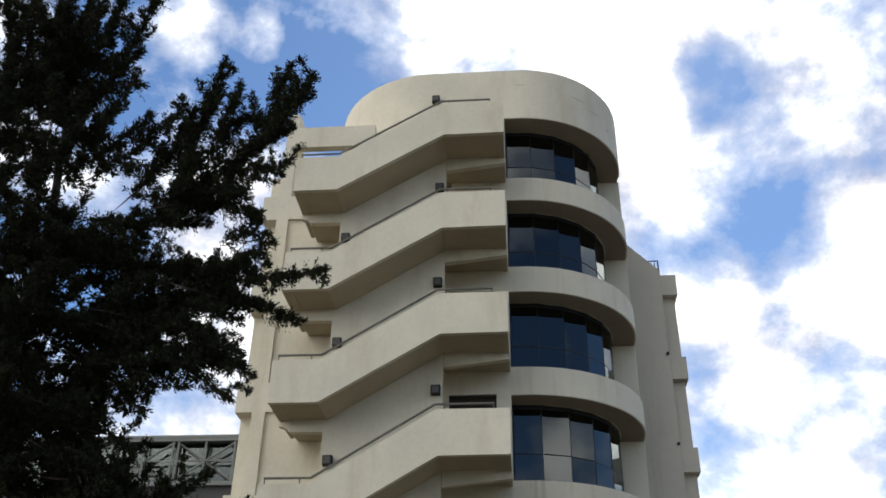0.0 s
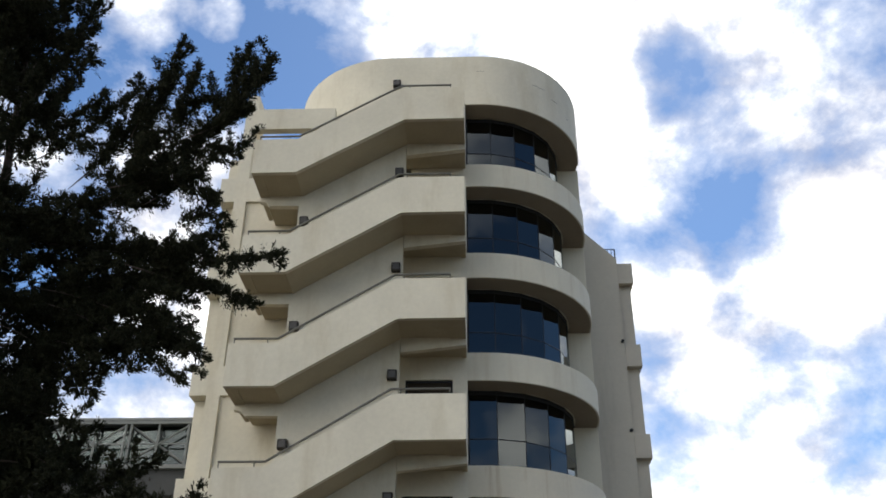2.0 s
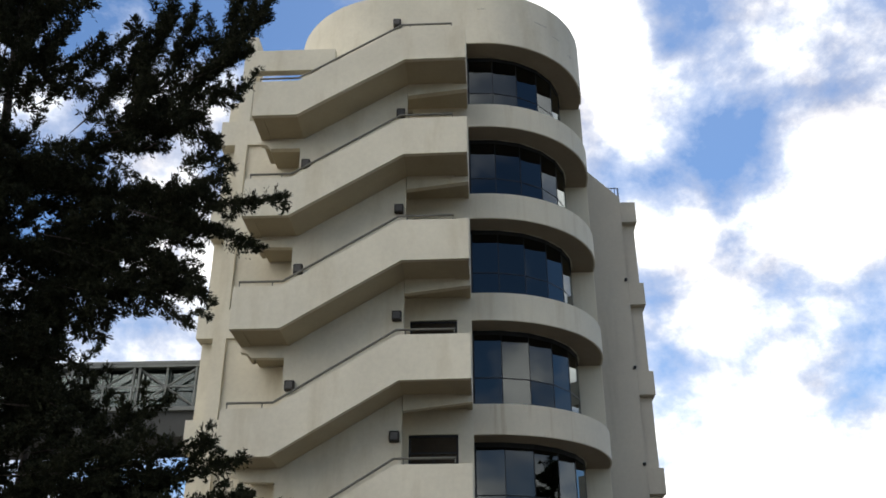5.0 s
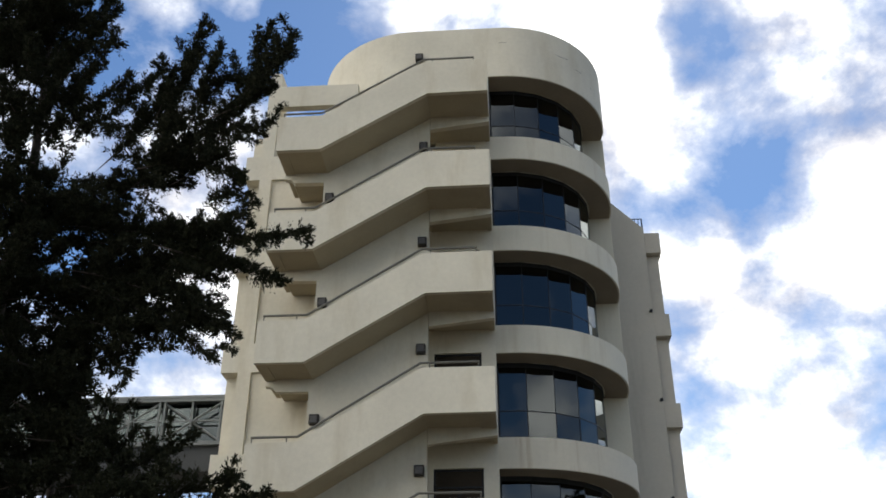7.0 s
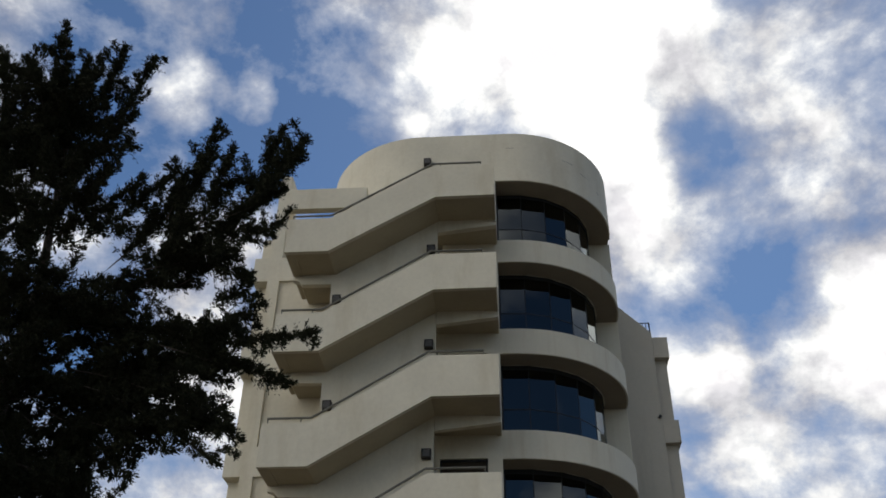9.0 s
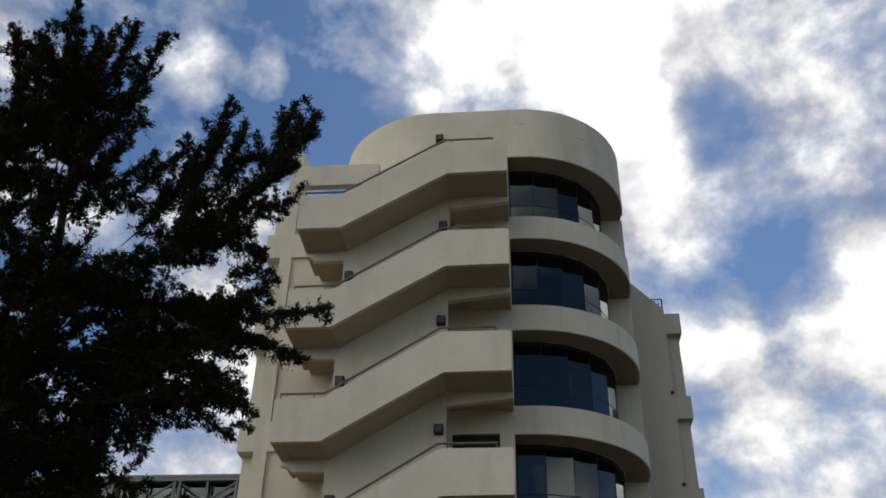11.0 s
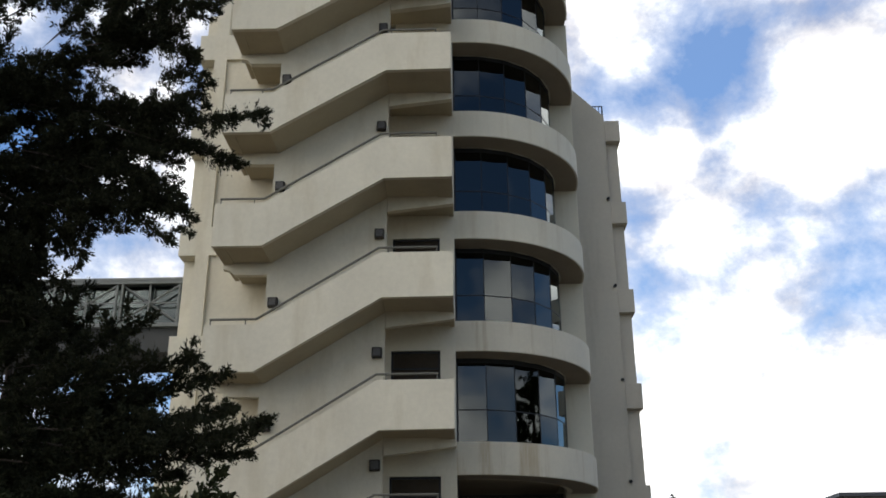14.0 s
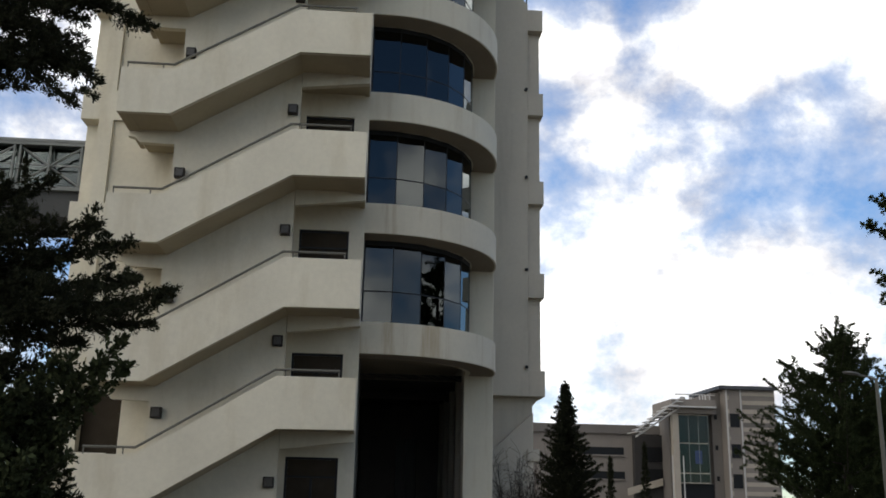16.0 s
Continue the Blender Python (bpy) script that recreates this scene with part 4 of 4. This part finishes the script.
def pine(name, label, x, y, h, spread, seed, low=0.25, leaf=0.2, n=46, tips=(), taper=0.8):
    t = thing(name, label, "tree", x, y, 0)
    rnd = random.Random(seed)
    part("trunk", tube([(0, 0, 0), (0.1, 0, h * 0.5), (0, 0, h * 0.95)], [0.22, 0.15, 0.03], 8), BARK, t)
    limbs = []
    for k in range(n):
        z = h * (low + (0.93 - low) * k / n)
        a = rnd.uniform(0, 6.28)
        rr = spread * (1 - z / h) ** taper * rnd.uniform(0.5, 1.15)
        limbs.append(((x, y, z), (x + rr * math.cos(a), y + rr * math.sin(a), z + rr * rnd.uniform(0.15, 0.8)), 0.12))
    limbs.append(((x, y, h * 0.8), (x + 0.1, y, h), 0))
    for tx, tz in tips:
        limbs.append(((x, y, tz - 0.8), (tx, y, tz), 0.1))
    limb_meshes(limbs[::3], (x, y, 0), t, 0.05)
    shoots = branchlets(limbs, seed + 1, every=0.5, length=spread * 0.2, up=0.45, depth=0.75)
    spray_tree("crown", limbs + shoots, (x, y, 0), seed, step=leaf, per=5, reach=leaf * 1.5, leaf=leaf * 0.8, per_spray=10, mat=PINE_NEEDLE, parent=t, up=0.3, start=0.15)


pine("pine", "bushy dark green pine by the street", 20.6, 40, 9.5, 5.2, 41, low=0.02, leaf=0.11, n=190, tips=((17.9, 7.7), (19.3, 8.6), (21.3, 8.2), (16.5, 4.7), (16.2, 4.2), (16.6, 2.7), (16.9, 3.5), (17.3, 1.9), (16.8, 1.7)))
pine("pine", "broad dark pine behind the street lamp", 25.9, 46, 7.4, 6.4, 42, low=0.03, leaf=0.13, n=130, tips=((24.4, 6.0), (27.6, 6.4)), taper=0.6)
pine("pine", "tall pine with tufted branches by the street", 15.9, 22.75, 12.8, 3.4, 43, low=0.40, leaf=0.14, n=70, tips=((13.1, 9.5), (12.8, 8.75), (12.95, 7.5), (13.2, 6.9)), taper=0.45)


def street_lamp():
    s = thing("street_lamp", "grey curved-arm street lamp", "street lamp", 16.75, 30, 0)
    part("pole", tube([(0, 0, 0), (0, 0, 3), (0, 0, 5.75)], [0.09, 0.075, 0.055], 10), STEEL, s)
    part("arm", tube([(0, 0, 5.72), (-0.3, 0, 5.8), (-0.65, 0, 5.86)], 0.035, 8), STEEL, s)
    bm = bmesh.new()
    bmesh.ops.create_uvsphere(bm, u_segments=14, v_segments=8, radius=1.0, matrix=Matrix.Translation((-0.85, 0, 5.9)) @ Matrix.Rotation(0.08, 4, "Y") @ Matrix.Diagonal((0.30, 0.12, 0.055, 1)))
    part("head", bm, STEEL, s, smooth=True)


street_lamp()


def bare_shrub():
    base = (5.0, 31.3, 0)
    s = thing("bare_shrub", "leafless twiggy shrub against the wall", "shrub", *base)
    rnd = random.Random(9)
    bm = bmesh.new()
    for k in range(46):
        a, x0 = rnd.uniform(0, 6.28), rnd.uniform(-0.5, 0.5)
        h, r = rnd.uniform(1.5, 3.2), rnd.uniform(0.15, 0.85)
        mid = Vector((x0 + r * 0.45 * math.cos(a), r * 0.35 * math.sin(a), h * 0.62))
        tip = Vector((x0 + r * math.cos(a), r * 0.6 * math.sin(a), h))
        tube([(x0, 0, 0), mid, tip], [0.016, 0.011, 0.004], 4, bm)
        for q in range(9):
            p = mid.lerp(tip, rnd.random())
            d = Vector((rnd.gauss(0, 0.6), rnd.gauss(0, 0.5), rnd.uniform(0.1, 1.0))).normalized() * rnd.uniform(0.2, 0.55)
            tube([p, p + d * 0.5 + Vector((0, 0, 0.03)), p + d], [0.008, 0.006, 0.004], 3, bm)
    tagged(part("twig_mass", bm, BARK, s), kind="stuff")


bare_shrub()


def flagpoles():
    for x in (24.3, 25.2):
        p = thing("flagpole", "slim white flagpole before the far building", "pole", x, 75, 0)
        part("shaft", tube([(0, 0, 0), (0, 0, 5.3)], [0.06, 0.04], 6), WHITE_STEEL, p)


flagpoles()
